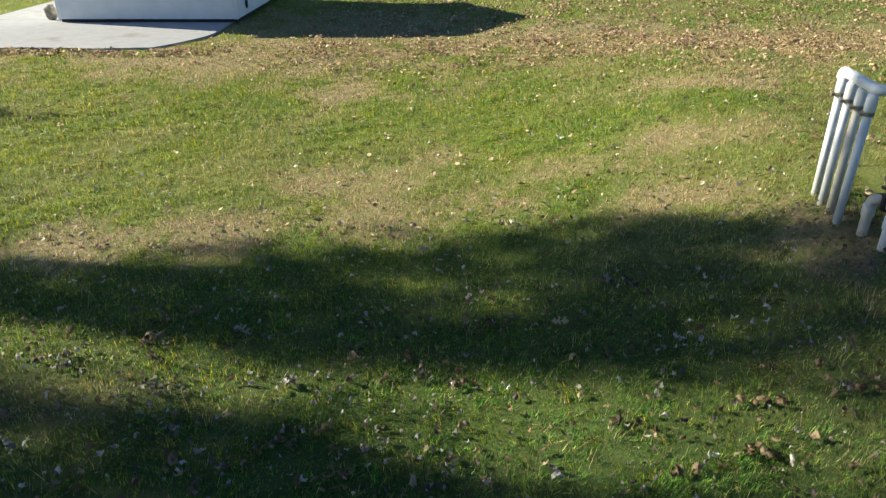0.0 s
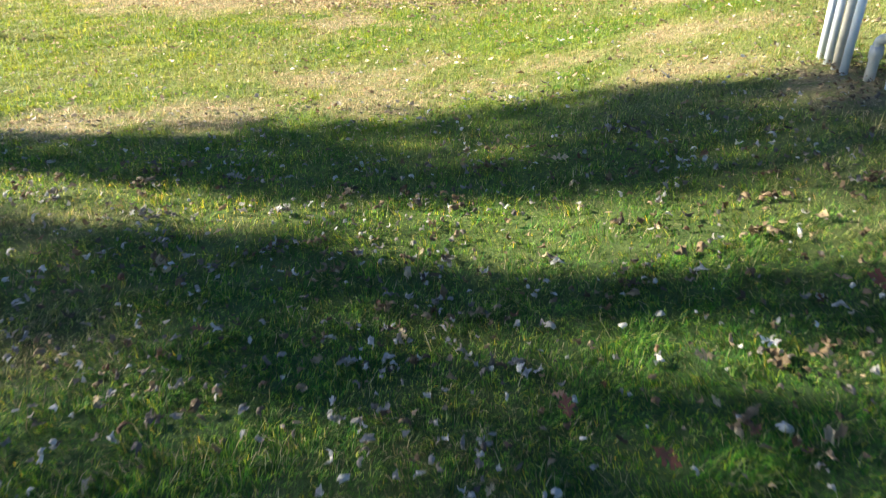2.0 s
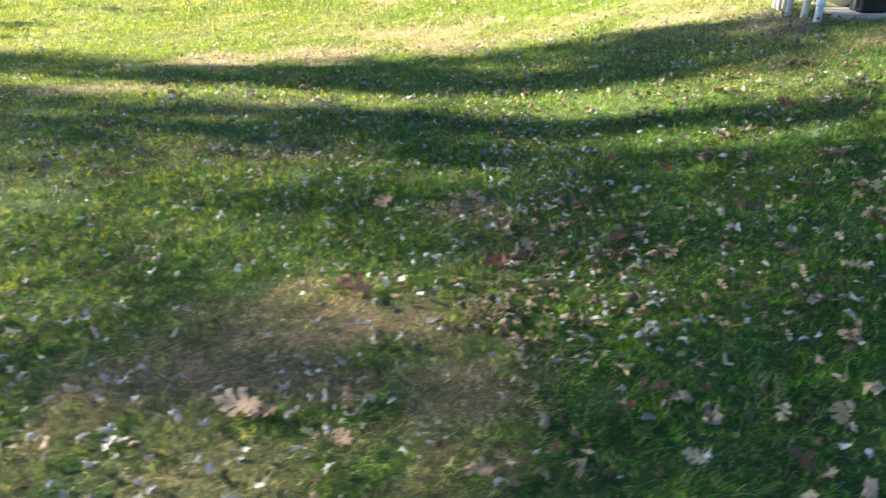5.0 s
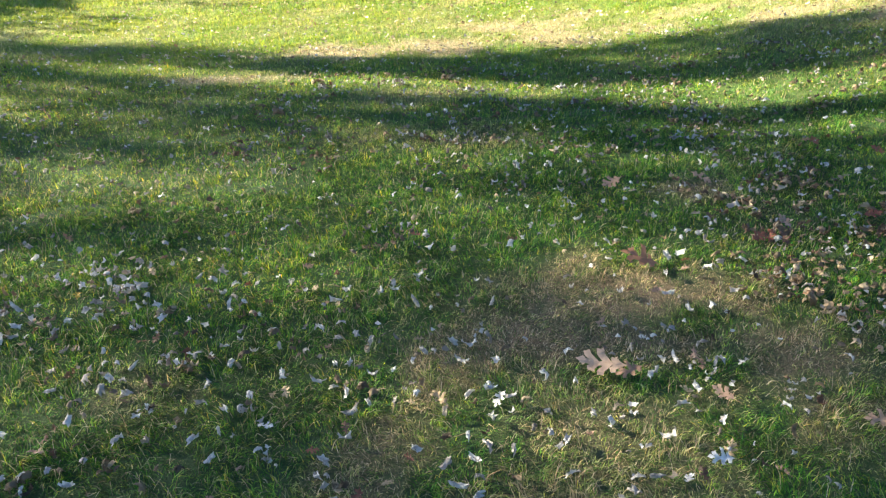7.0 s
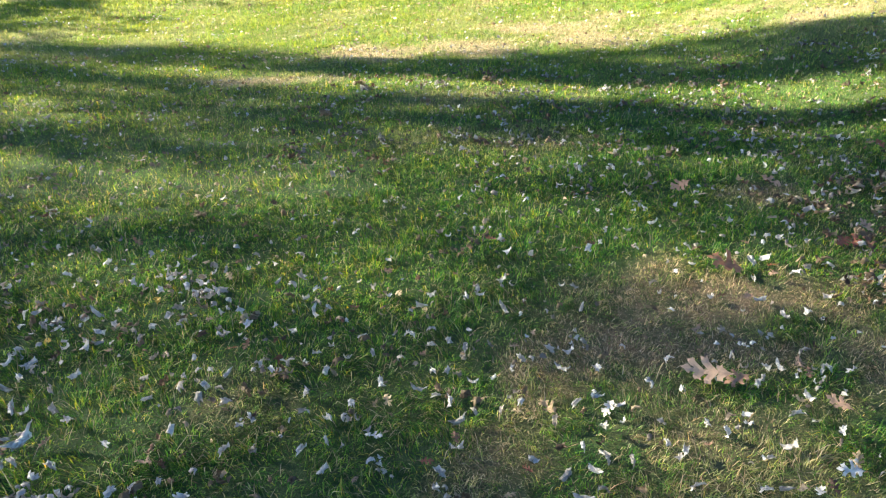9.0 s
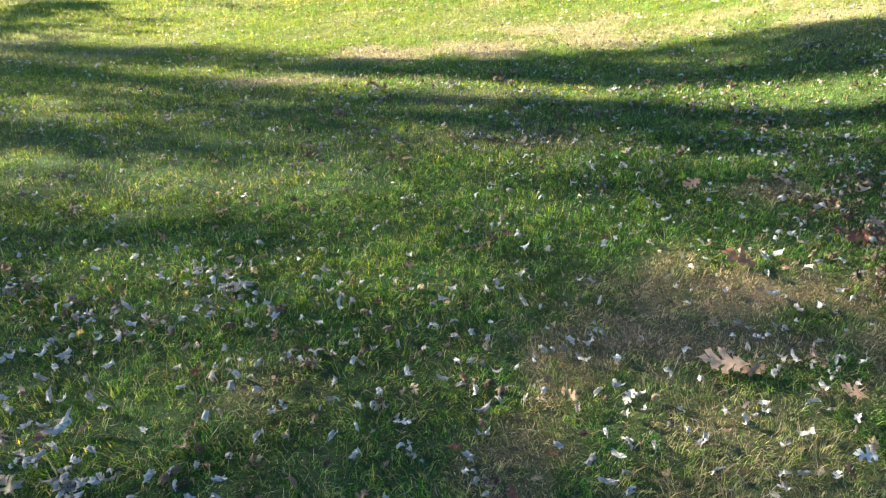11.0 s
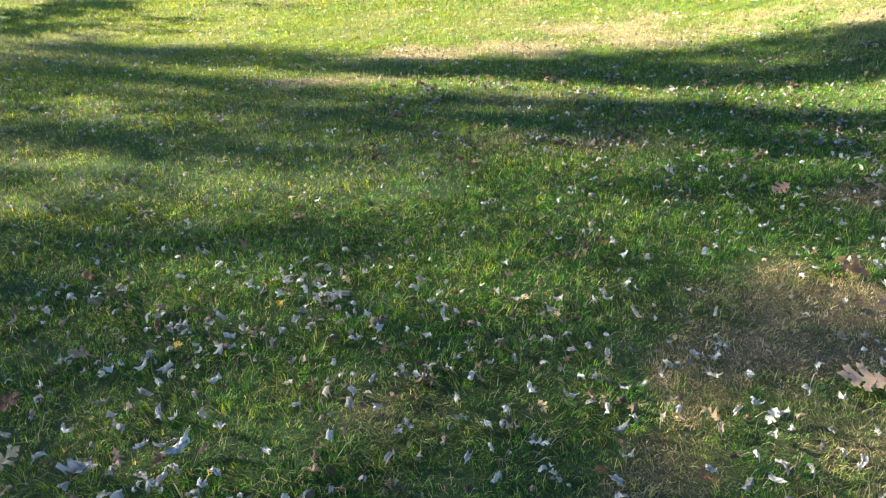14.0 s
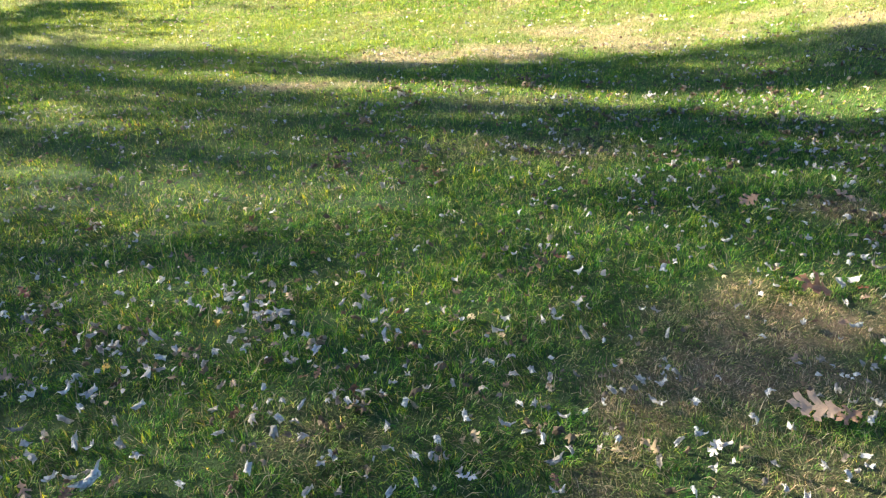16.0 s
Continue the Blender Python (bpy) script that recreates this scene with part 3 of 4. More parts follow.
def crumpled(seed, lobes=5, shares=(0.38, 0.72, 1.0)):
    """Corners and triangles of a small lobed leaf, rolled up and crumpled as it dried; about 1 long."""
    r = np.random.default_rng(seed)
    spokes = 3 * lobes
    angle = np.arange(spokes) * 2 * math.pi / spokes + r.normal(0, 0.07, spokes)
    reach = 0.5 * r.uniform(0.85, 1.15, spokes) * np.array([1.06, 0.78, 0.60] * lobes) * np.repeat(r.uniform(0.66, 1.15, lobes), 3)
    flat = [np.zeros((1, 2))]
    for share in shares:
        flat.append(np.stack([1.55 * np.cos(angle), np.sin(angle) * r.uniform(0.6, 0.9)], 1) * (reach * share)[:, None])
    p = np.concatenate(flat)
    curl, bow = r.uniform(0.13, 0.34), r.uniform(0.32, 0.8)
    side, along = np.clip(p[:, 1] / curl, -2.6, 2.6), np.clip(p[:, 0] / bow, -2.2, 2.2)
    z = curl * (1 - np.cos(side)) + bow * (1 - np.cos(along)) * r.choice([-0.7, 0.8])
    z = z + 0.075 * np.sin(13 * p[:, 0] + r.uniform(0, 6)) * np.sin(11 * p[:, 1] + r.uniform(0, 6))
    z = z + 0.045 * np.sin(27 * p[:, 0] + r.uniform(0, 6)) * np.sin(24 * p[:, 1] + r.uniform(0, 6)) + r.normal(0, 0.03, len(p))
    verts = np.stack([bow * np.sin(along) + r.normal(0, 0.025, len(p)), curl * np.sin(side) + r.normal(0, 0.025, len(p)), z - z.mean()], 1)
    if r.random() < 0.6:
        verts[:, 2] *= -1
    tris = [(0, 1 + k, 1 + (k + 1) % spokes) for k in range(spokes)]
    for ring in range(len(shares) - 1):
        a = 1 + ring * spokes
        for k in range(spokes):
            n = (k + 1) % spokes
            tris += [(a + k, a + spokes + k, a + spokes + n), (a + k, a + spokes + n, a + n)]
    return verts, np.array(tris)


def stalk_mesh():
    bm = bmesh.new()
    tube(bm, [(-0.49, 0, 0.012), (-0.60, 0.015, 0.02), (-0.72, 0.05, 0.03)], [0.010, 0.008, 0.012], 6)
    return bm_mesh("stalk", bm, M_STALK, True)


STALK = stalk_mesh()
BENDS = ((0.03, 0.1, 0.02), (0.10, 0.35, 0.05), (-0.10, -0.3, 0.04), (0.16, 0.6, 0.06), (-0.04, 0.25, 0.07), (0.20, -0.35, 0.05), (0.08, 0.9, 0.05), (-0.16, 0.4, 0.06))
OAK = {key: [leaf_mesh(key, m, s + 40, *bends) for s, bends in enumerate(BENDS)]
       for key, m in (("oak_leaf", M_BROWN), ("tan_oak_leaf", M_TAN), ("yellow_leaf", M_YELLOW), ("red_oak_leaf", M_RED), ("rust_oak_leaf", M_RUST), ("buff_oak_leaf", M_BUFF), ("pale_oak_leaf", M_PALE))}
CRUMPLED = [crumpled(80 + s) for s in range(14)]
PALE_LEAF = [array_mesh("pale_leaf", *crumpled(120 + s, 6, (0.22, 0.45, 0.7, 0.88, 1.0)), M_PALE) for s in range(14)]


def rest(x, y, size, tilt=16, above=0.046, turn=None):
    return pose(x, y, float(ground_z(x, y)) + above, rng.normal(0, tilt), rng.normal(0, tilt), rng.uniform(0, 360) if turn is None else turn) @ Matrix.Scale(size, 4)


def drop_leaf(name, mesh, x, y, size, label, category, group, stalk=False, tilt=16, turn=None):
    ob = new(name, mesh)
    ob.matrix_basis = rest(x, y, size, tilt, 0.042 if stalk else 0.038, turn)
    if size > 0.078:
        p = ob.matrix_basis.translation.copy()
        ob.matrix_basis = Matrix.Translation(p + Vector((0, 0, 0.016))) @ pose(0, 0, 0, 24, rng.normal(0, 6)) @ Matrix.Translation(-p) @ ob.matrix_basis
    tagged(ob, label, category, group)
    if stalk:
        child = new("leaf_stalk", STALK)
        child.parent = ob


LABELS = {
    "pale_leaf": "curled pale grey-white dry leaf lying in the grass", "pale_oak_leaf": "flat white-grey lobed leaf lying in the grass",
    "oak_leaf": "dry russet-brown lobed oak leaf lying in the grass", "red_oak_leaf": "dark red curled oak leaf lying in the grass",
    "tan_oak_leaf": "pale tan lobed oak leaf lying in the grass", "buff_oak_leaf": "large buff oak leaf lying flat on the lawn",
    "rust_oak_leaf": "broad rust-red oak leaf lying flat on straw", "yellow_leaf": "bright yellow fallen leaf lying in the grass",
}


def strew(key, places):
    """Leaves of one kind at their places: x, y and, for the lobed ones, the length."""
    for k, (x, y, *length) in enumerate(places):
        if key == "pale_leaf":
            drop_leaf(key, PALE_LEAF[int(rng.integers(14))], x, y, length[0] if length else rng.uniform(0.034, 0.056), LABELS[key], "leaf", "fallen pale leaves", tilt=26)
            continue
        big = length[0] > 0.078
        mesh = OAK[key][0 if big and k % 2 else 4 if big else 1 + int(rng.integers(7))]
        group = {"pale_oak_leaf": "fallen pale leaves", "yellow_leaf": "fallen yellow leaves"}.get(key, "fallen oak leaves")
        drop_leaf("yellow_leaf" if key == "yellow_leaf" else "pale_leaf" if key == "pale_oak_leaf" else "oak_leaf", mesh, x, y, length[0], LABELS[key],
                  "leaf" if key in ("yellow_leaf", "pale_oak_leaf") else "oak leaf", group, True, 5 if big else 17, 172 if length[0] > 0.16 else None)


strew("tan_oak_leaf", [
    (-4.04, -0.99, 0.103), (-3.16, -1.41, 0.069), (-3.55, -1.20, 0.096), (-3.13, 0.05, 0.066), (-2.08, -1.29, 0.049), (-2.41, -0.79, 0.037), (-2.04, -0.77, 0.042),
    (-2.37, -0.77, 0.061), (-2.25, -0.26, 0.056), (-2.37, -0.13, 0.065), (-1.69, -1.62, 0.055), (-1.93, -1.56, 0.058), (-1.57, -1.35, 0.056), (-1.99, -1.18, 0.046),
    (-1.84, -0.84, 0.080), (-1.94, -0.84, 0.054), (-0.96, -1.08, 0.066), (-1.01, -0.80, 0.066), (-1.14, 1.52, 0.066), (0.13, -1.01, 0.080), (-0.39, -0.96, 0.055),
    (-0.16, -0.95, 0.060), (0.16, -0.74, 0.048), (0.28, -0.58, 0.065), (0.24, -0.52, 0.040), (-0.12, -0.49, 0.045), (-0.19, -0.35, 0.059), (-0.31, -0.34, 0.060),
    (0.01, -0.30, 0.063), (-0.23, -0.13, 0.051),
])
strew("tan_oak_leaf", [
    (0.32, -0.12, 0.038), (-0.30, -0.04, 0.053), (0.39, 0.13, 0.087), (0.09, 0.71, 0.042), (-0.06, 0.78, 0.059), (0.33, 0.82, 0.052), (0.15, 1.04, 0.060),
    (-0.13, 1.85, 0.072), (0.46, -1.10, 0.065), (0.59, -0.89, 0.098), (0.44, -0.86, 0.079), (1.07, -0.69, 0.083), (0.66, -0.62, 0.062), (0.96, -0.60, 0.061),
    (1.06, -0.53, 0.059), (0.62, -0.48, 0.053), (1.01, -0.16, 0.087), (0.51, -0.13, 0.067), (0.82, -0.13, 0.052), (0.55, -0.00, 0.057), (0.41, 0.01, 0.039),
    (1.06, 0.09, 0.066), (0.68, 0.29, 0.058), (0.58, 0.32, 0.054), (1.01, 0.45, 0.057), (0.70, 0.56, 0.058), (0.56, 0.58, 0.068), (0.78, 0.64, 0.054),
    (0.95, 0.88, 0.068), (0.83, 1.30, 0.048),
])
strew("tan_oak_leaf", [
    (1.18, 1.43, 0.098), (0.86, 1.50, 0.082), (0.69, 3.45, 0.108), (1.22, -0.31, 0.043), (1.44, 0.11, 0.100), (1.32, 0.26, 0.067), (1.30, 0.42, 0.064),
    (1.40, 0.46, 0.082), (1.42, 1.30, 0.046), (1.49, 2.16, 0.052),
])
strew("pale_leaf", [
    (-4.51, -0.27), (-4.47, -0.20), (-4.59, -0.13), (-3.98, -1.38), (-3.83, -1.36), (-3.66, -1.36), (-4.07, -1.35), (-3.88, -1.24), (-3.73, -1.19),
    (-3.90, -1.18), (-3.68, -1.13), (-4.18, -1.07), (-3.70, -1.03), (-4.12, -1.01), (-3.96, -0.96), (-4.24, -0.96), (-3.65, -0.92), (-4.24, -0.92),
    (-4.31, -0.92), (-4.12, -0.86), (-3.93, -0.84), (-3.77, -0.82), (-3.65, -0.77), (-3.81, -0.77), (-4.09, -0.76), (-3.88, -0.70), (-4.11, -0.68),
    (-3.74, -0.66), (-4.14, -0.61), (-3.71, -0.61), (-3.69, -0.56), (-3.72, -0.52), (-3.81, -0.51), (-4.14, -0.47), (-3.81, -0.46), (-4.10, -0.31),
    (-3.88, -0.28), (-3.79, -0.28), (-4.06, -0.26), (-3.60, -0.21), (-4.37, -0.12), (-3.88, -0.12), (-4.17, -0.08), (-3.70, 0.02), (-3.06, -1.60),
    (-3.34, -1.59), (-3.21, -1.58),
])
strew("pale_leaf", [
    (-3.01, -1.56), (-3.18, -1.54), (-3.44, -1.49), (-3.35, -1.48), (-3.12, -1.48), (-2.88, -1.48), (-3.55, -1.45), (-3.29, -1.44), (-3.24, -1.39),
    (-3.11, -1.37), (-3.57, -1.36), (-3.40, -1.35), (-3.07, -1.27), (-3.46, -1.27), (-2.92, -1.24), (-3.00, -1.24), (-3.06, -1.19), (-2.93, -1.17),
    (-3.15, -1.15), (-3.28, -1.13), (-3.09, -1.13), (-3.02, -1.11), (-3.54, -1.06), (-3.38, -1.04), (-3.51, -1.02), (-2.86, -0.99), (-3.24, -0.96),
    (-3.59, -0.92), (-2.84, -0.88), (-2.81, -0.85), (-3.42, -0.84), (-3.59, -0.79), (-3.49, -0.79), (-2.92, -0.77), (-3.19, -0.75), (-2.96, -0.70),
    (-3.01, -0.69), (-3.56, -0.68), (-3.24, -0.64), (-3.10, -0.64), (-2.95, -0.63), (-3.51, -0.60), (-3.02, -0.60), (-3.25, -0.52), (-3.51, -0.41),
    (-3.56, -0.40), (-3.35, -0.39),
])
strew("pale_leaf", [
    (-3.02, -0.38), (-3.40, -0.34), (-3.53, -0.34), (-3.33, -0.33), (-2.95, -0.32), (-3.49, -0.30), (-3.22, -0.29), (-3.01, -0.22), (-3.52, -0.20),
    (-3.27, -0.19), (-3.13, -0.17), (-3.23, -0.10), (-3.40, -0.05), (-2.83, -0.03), (-2.90, -0.01), (-3.22, -0.00), (-3.54, 0.02), (-2.37, -1.63),
    (-2.01, -1.62), (-2.43, -1.58), (-2.02, -1.51), (-2.12, -1.49), (-2.70, -1.48), (-2.51, -1.46), (-2.58, -1.45), (-2.30, -1.44), (-2.00, -1.42),
    (-2.37, -1.35), (-2.28, -1.32), (-2.45, -1.28), (-2.60, -1.27), (-2.78, -1.27), (-2.37, -1.27), (-2.20, -1.15), (-2.19, -1.09), (-2.54, -1.08),
    (-2.37, -1.06), (-2.14, -0.99), (-2.62, -0.99), (-2.77, -0.99), (-2.55, -0.95), (-2.13, -0.87), (-2.56, -0.85), (-2.08, -0.83), (-2.16, -0.78),
    (-2.49, -0.78), (-2.21, -0.75),
])
strew("pale_leaf", [
    (-2.65, -0.73), (-2.27, -0.71), (-2.08, -0.68), (-2.40, -0.68), (-2.13, -0.64), (-2.22, -0.62), (-2.17, -0.62), (-2.60, -0.61), (-2.68, -0.57),
    (-2.11, -0.55), (-2.34, -0.54), (-2.53, -0.54), (-2.65, -0.51), (-2.10, -0.49), (-2.23, -0.47), (-2.60, -0.47), (-2.16, -0.45), (-2.49, -0.41),
    (-2.31, -0.40), (-2.76, -0.37), (-2.23, -0.37), (-2.70, -0.25), (-2.27, -0.22), (-2.70, -0.18), (-2.09, -0.16), (-2.75, -0.15), (-2.03, -0.14),
    (-2.23, -0.14), (-2.04, -0.09), (-2.72, -0.08), (-1.61, -1.58), (-1.73, -1.58), (-1.82, -1.49), (-1.64, -1.42), (-1.23, -1.38), (-1.32, -1.25),
    (-1.73, -1.23), (-1.28, -1.22), (-1.78, -1.19), (-1.26, -1.17), (-1.21, -1.17), (-1.72, -1.16), (-1.45, -1.15), (-1.82, -1.11), (-1.73, -1.09),
    (-1.90, -1.05), (-1.61, -1.05),
])
strew("pale_leaf", [
    (-1.47, -1.04), (-1.69, -1.03), (-1.44, -1.01), (-1.75, -0.99), (-1.49, -0.98), (-1.29, -0.94), (-1.67, -0.91), (-1.34, -0.90), (-1.82, -0.88),
    (-1.99, -0.83), (-1.60, -0.81), (-1.74, -0.80), (-1.67, -0.77), (-1.37, -0.74), (-1.47, -0.70), (-1.64, -0.62), (-1.94, -0.62), (-1.76, -0.62),
    (-1.37, -0.57), (-1.90, -0.56), (-1.72, -0.52), (-1.79, -0.51), (-1.52, -0.50), (-1.68, -0.40), (-1.63, -0.25), (-1.94, -0.24), (-1.29, -0.14),
    (-1.63, -0.08), (-1.30, -0.06), (-1.93, -0.02), (-0.78, -1.10), (-0.43, -1.03), (-1.12, -1.00), (-0.93, -0.94), (-0.71, -0.89), (-1.04, -0.86),
    (-0.96, -0.78), (-1.10, -0.70), (-0.76, -0.65), (-0.83, -0.63), (-0.99, -0.62), (-1.04, -0.62), (-1.14, -0.56), (-0.87, -0.53), (-0.95, -0.44),
    (-1.12, -0.40), (-0.85, -0.32),
])
strew("pale_leaf", [
    (-0.75, -0.30), (-0.63, -0.20), (-0.91, -0.20), (-1.09, -0.18), (-0.41, -0.09), (-0.87, -0.05), (-0.68, -0.02), (-0.61, 0.02), (-1.18, 0.02),
    (-0.51, 0.03), (0.17, -0.99), (0.05, -0.81), (0.00, -0.67), (-0.39, -0.66), (0.38, -0.55), (-0.30, -0.52), (-0.09, -0.51), (-0.19, -0.49),
    (0.18, -0.48), (-0.26, -0.47), (-0.40, -0.43), (0.27, -0.43), (-0.30, -0.41), (0.07, -0.39), (-0.05, -0.38), (-0.11, -0.33), (0.38, -0.32),
    (-0.00, -0.25), (-0.32, -0.19), (0.23, -0.18), (0.20, -0.04), (0.61, -0.93), (0.68, -0.71), (0.66, -0.50), (0.86, -0.41), (0.52, -0.37),
    (1.10, -0.36), (1.04, -0.36), (0.67, -0.35), (0.92, -0.33), (0.55, -0.28), (1.07, -0.23), (0.67, -0.20), (0.83, -0.17), (1.06, -0.14),
    (0.78, -0.07), (0.59, -0.04),
])
strew("pale_leaf", [
    (0.72, -0.02), (0.64, 0.01),
])
strew("oak_leaf", [
    (-3.87, -1.38, 0.058), (-3.98, -1.11, 0.063), (-3.70, -0.98, 0.068), (-3.75, -0.76, 0.043), (-4.07, -0.45, 0.093), (-3.67, 0.39, 0.075), (-3.13, -1.56, 0.049),
    (-3.44, -1.38, 0.054), (-3.03, -1.05, 0.044), (-3.09, -1.04, 0.072), (-3.09, -0.99, 0.045), (-3.57, -0.99, 0.075), (-3.44, -0.95, 0.052), (-3.08, -0.94, 0.037),
    (-3.21, -0.52, 0.047), (-2.97, -0.49, 0.050), (-2.92, -0.47, 0.056), (-3.11, -0.29, 0.045), (-3.33, 0.04, 0.061), (-3.52, 0.10, 0.052), (-3.12, 0.18, 0.045),
    (-2.69, -1.43, 0.050), (-2.47, -1.38, 0.059), (-2.76, -1.38, 0.080), (-2.50, -1.25, 0.061), (-2.44, -1.12, 0.036), (-2.14, -0.95, 0.059), (-2.26, -0.53, 0.040),
    (-2.54, -0.23, 0.044), (-2.43, 0.04, 0.062),
])
strew("oak_leaf", [
    (-2.79, 0.37, 0.047), (-1.37, -1.00, 0.047), (-1.92, -0.50, 0.046), (-1.84, -0.42, 0.061), (-1.22, -0.40, 0.063), (-1.50, 0.28, 0.062), (-1.76, 3.17, 0.059),
    (-0.85, -1.18, 0.061), (-1.07, -1.17, 0.055), (-0.89, -1.14, 0.061), (-1.18, -0.71, 0.110), (-0.91, -0.66, 0.050), (-0.92, -0.61, 0.065), (-0.95, -0.19, 0.072),
    (-1.05, -0.18, 0.046), (-0.78, -0.03, 0.051), (-0.80, 0.24, 0.050), (-0.81, 0.82, 0.076), (-0.44, 1.37, 0.044), (-0.93, 1.93, 0.066), (-1.12, 2.84, 0.075),
    (-0.11, -0.60, 0.049), (-0.32, -0.45, 0.060), (-0.22, -0.45, 0.053), (0.11, -0.35, 0.058), (-0.19, 0.06, 0.063), (-0.26, 0.13, 0.055), (-0.10, 0.14, 0.060),
    (-0.27, 0.18, 0.092), (-0.20, 0.34, 0.098),
])
strew("oak_leaf", [
    (0.33, 0.96, 0.042), (0.21, 1.22, 0.055), (-0.01, 1.34, 0.038), (0.39, 1.42, 0.063), (0.30, 2.44, 0.059), (-0.00, 4.00, 0.064), (0.41, -1.05, 0.112),
    (0.77, -0.59, 0.052), (0.59, -0.35, 0.047), (0.44, -0.33, 0.039), (0.85, -0.33, 0.057), (1.03, -0.26, 0.047), (0.93, -0.05, 0.071), (0.85, 0.03, 0.059),
    (0.87, 0.45, 0.083), (1.02, 0.58, 0.065), (0.74, 0.69, 0.043), (0.43, 0.74, 0.051), (1.15, 0.91, 0.049), (0.89, 1.16, 0.056), (0.49, 1.69, 0.064),
    (0.97, 2.46, 0.047), (0.81, 2.71, 0.056), (0.57, 3.76, 0.061), (1.48, 0.24, 0.052), (1.45, 1.83, 0.065), (1.33, 2.72, 0.051), (1.57, 4.06, 0.067),
])
strew("yellow_leaf", [
    (-3.72, -0.39, 0.058), (-3.38, -0.13, 0.059), (0.47, -0.40, 0.069),
])
strew("buff_oak_leaf", [
    (-4.47, -0.51, 0.142), (-1.27, -0.67, 0.185), (-0.48, -1.00, 0.097), (-0.90, -0.84, 0.090), (-0.41, 0.91, 0.129), (-0.90, 0.91, 0.127),
])
strew("red_oak_leaf", [
    (-3.80, -0.85, 0.057), (-4.20, -0.73, 0.125), (-4.30, 0.12, 0.084), (-3.27, -1.54, 0.050), (-2.94, -1.41, 0.055), (-3.34, -1.29, 0.086), (-2.07, -1.24, 0.068),
    (-2.23, -1.05, 0.048), (-2.58, -0.31, 0.048), (-2.66, -0.10, 0.066), (-1.40, -1.32, 0.067), (-1.93, -1.09, 0.048), (-1.96, 0.33, 0.064), (-0.76, 0.03, 0.056),
    (-0.46, 0.50, 0.063), (-0.25, -0.92, 0.068), (0.01, -0.76, 0.060), (0.26, -0.70, 0.063), (0.13, -0.67, 0.067), (0.07, -0.67, 0.066), (0.27, -0.34, 0.047),
    (-0.38, 0.20, 0.095), (-0.32, 0.21, 0.085), (0.21, 0.34, 0.088), (-0.10, 0.89, 0.066), (0.40, 1.34, 0.090), (0.53, -0.21, 0.061), (0.88, -0.20, 0.051),
    (0.82, 0.21, 0.048), (0.63, 1.09, 0.093),
])
strew("red_oak_leaf", [
    (1.33, 0.07, 0.098), (1.55, 1.75, 0.135),
])
strew("pale_leaf", [
    (-3.79, -1.03, 0.105), (-3.21, -1.47, 0.085), (-3.52, -0.94, 0.085), (-3.60, -1.05, 0.060), (-3.30, -1.38, 0.062),
])
strew("pale_oak_leaf", [
    (-2.92, -1.48, 0.078), (-2.40, -0.94, 0.075), (-1.64, -0.83, 0.073), (-1.12, -1.19, 0.054),
    (-1.01, -1.13, 0.086), (1.08, 1.54, 0.074),
])
strew("tan_oak_leaf", [
    (-1.69, -1.49, 0.115),
])
strew("rust_oak_leaf", [
    (-0.96, 0.04, 0.195),
])


def scatter_places(n, x0, x1, y0, y1, clump, seed):
    """Uneven places: leaves gather in drifts."""
    r = np.random.default_rng(seed)
    x, y = r.uniform(x0, x1, n * 4), r.uniform(y0, y1, n * 4)
    keep = r.random(n * 4) < np.clip(0.35 + clump * lumpy(x, y, 5.0, seed) + 0.5 * clump * lumpy(x, y, 13.0, seed + 1), 0.02, 1)
    keep &= ~covered(x, y)
    return x[keep][:n], y[keep][:n]


def litter(name, n, x0, x1, y0, y1, size, material, label, seed, clump=0.4, gather=0.0, places=()):
    """Small crumpled leaves in one mesh; gather: how many of ten lie in little heaps; places: where these few lie."""
    x, y = np.array(places).T if places else scatter_places(n, x0, x1, y0, y1, clump, seed)
    r = np.random.default_rng(seed + 5)
    heap = r.random(len(x)) < gather
    if heap.any():
        pick = r.integers(0, max(1, int(heap.sum() / 4.5)), len(x))
        hx, hy = x[pick] + r.normal(0, 0.035, len(x)), y[pick] + r.normal(0, 0.03, len(x))
        x, y = np.where(heap, hx, x), np.where(heap, hy, y)
    verts, tris, count = [], [], 0
    for px, py, pz in zip(x, y, ground_z(x, y)):
        v, t = CRUMPLED[int(r.integers(14))]
        m = np.array(Euler((r.normal(0, 0.5), r.normal(0, 0.5), r.uniform(0, 6.28))).to_matrix())
        verts.append(v @ m.T * (size * r.uniform(0.55, 1.3)) + np.array([px, py, pz + r.uniform(0.026, 0.046)]))
        tris.append(t + count)
        count += len(v)
    me = array_mesh(name, np.concatenate(verts), np.concatenate(tris), material)
    tagged(new(name, me), label, "leaf litter", kind="stuff")


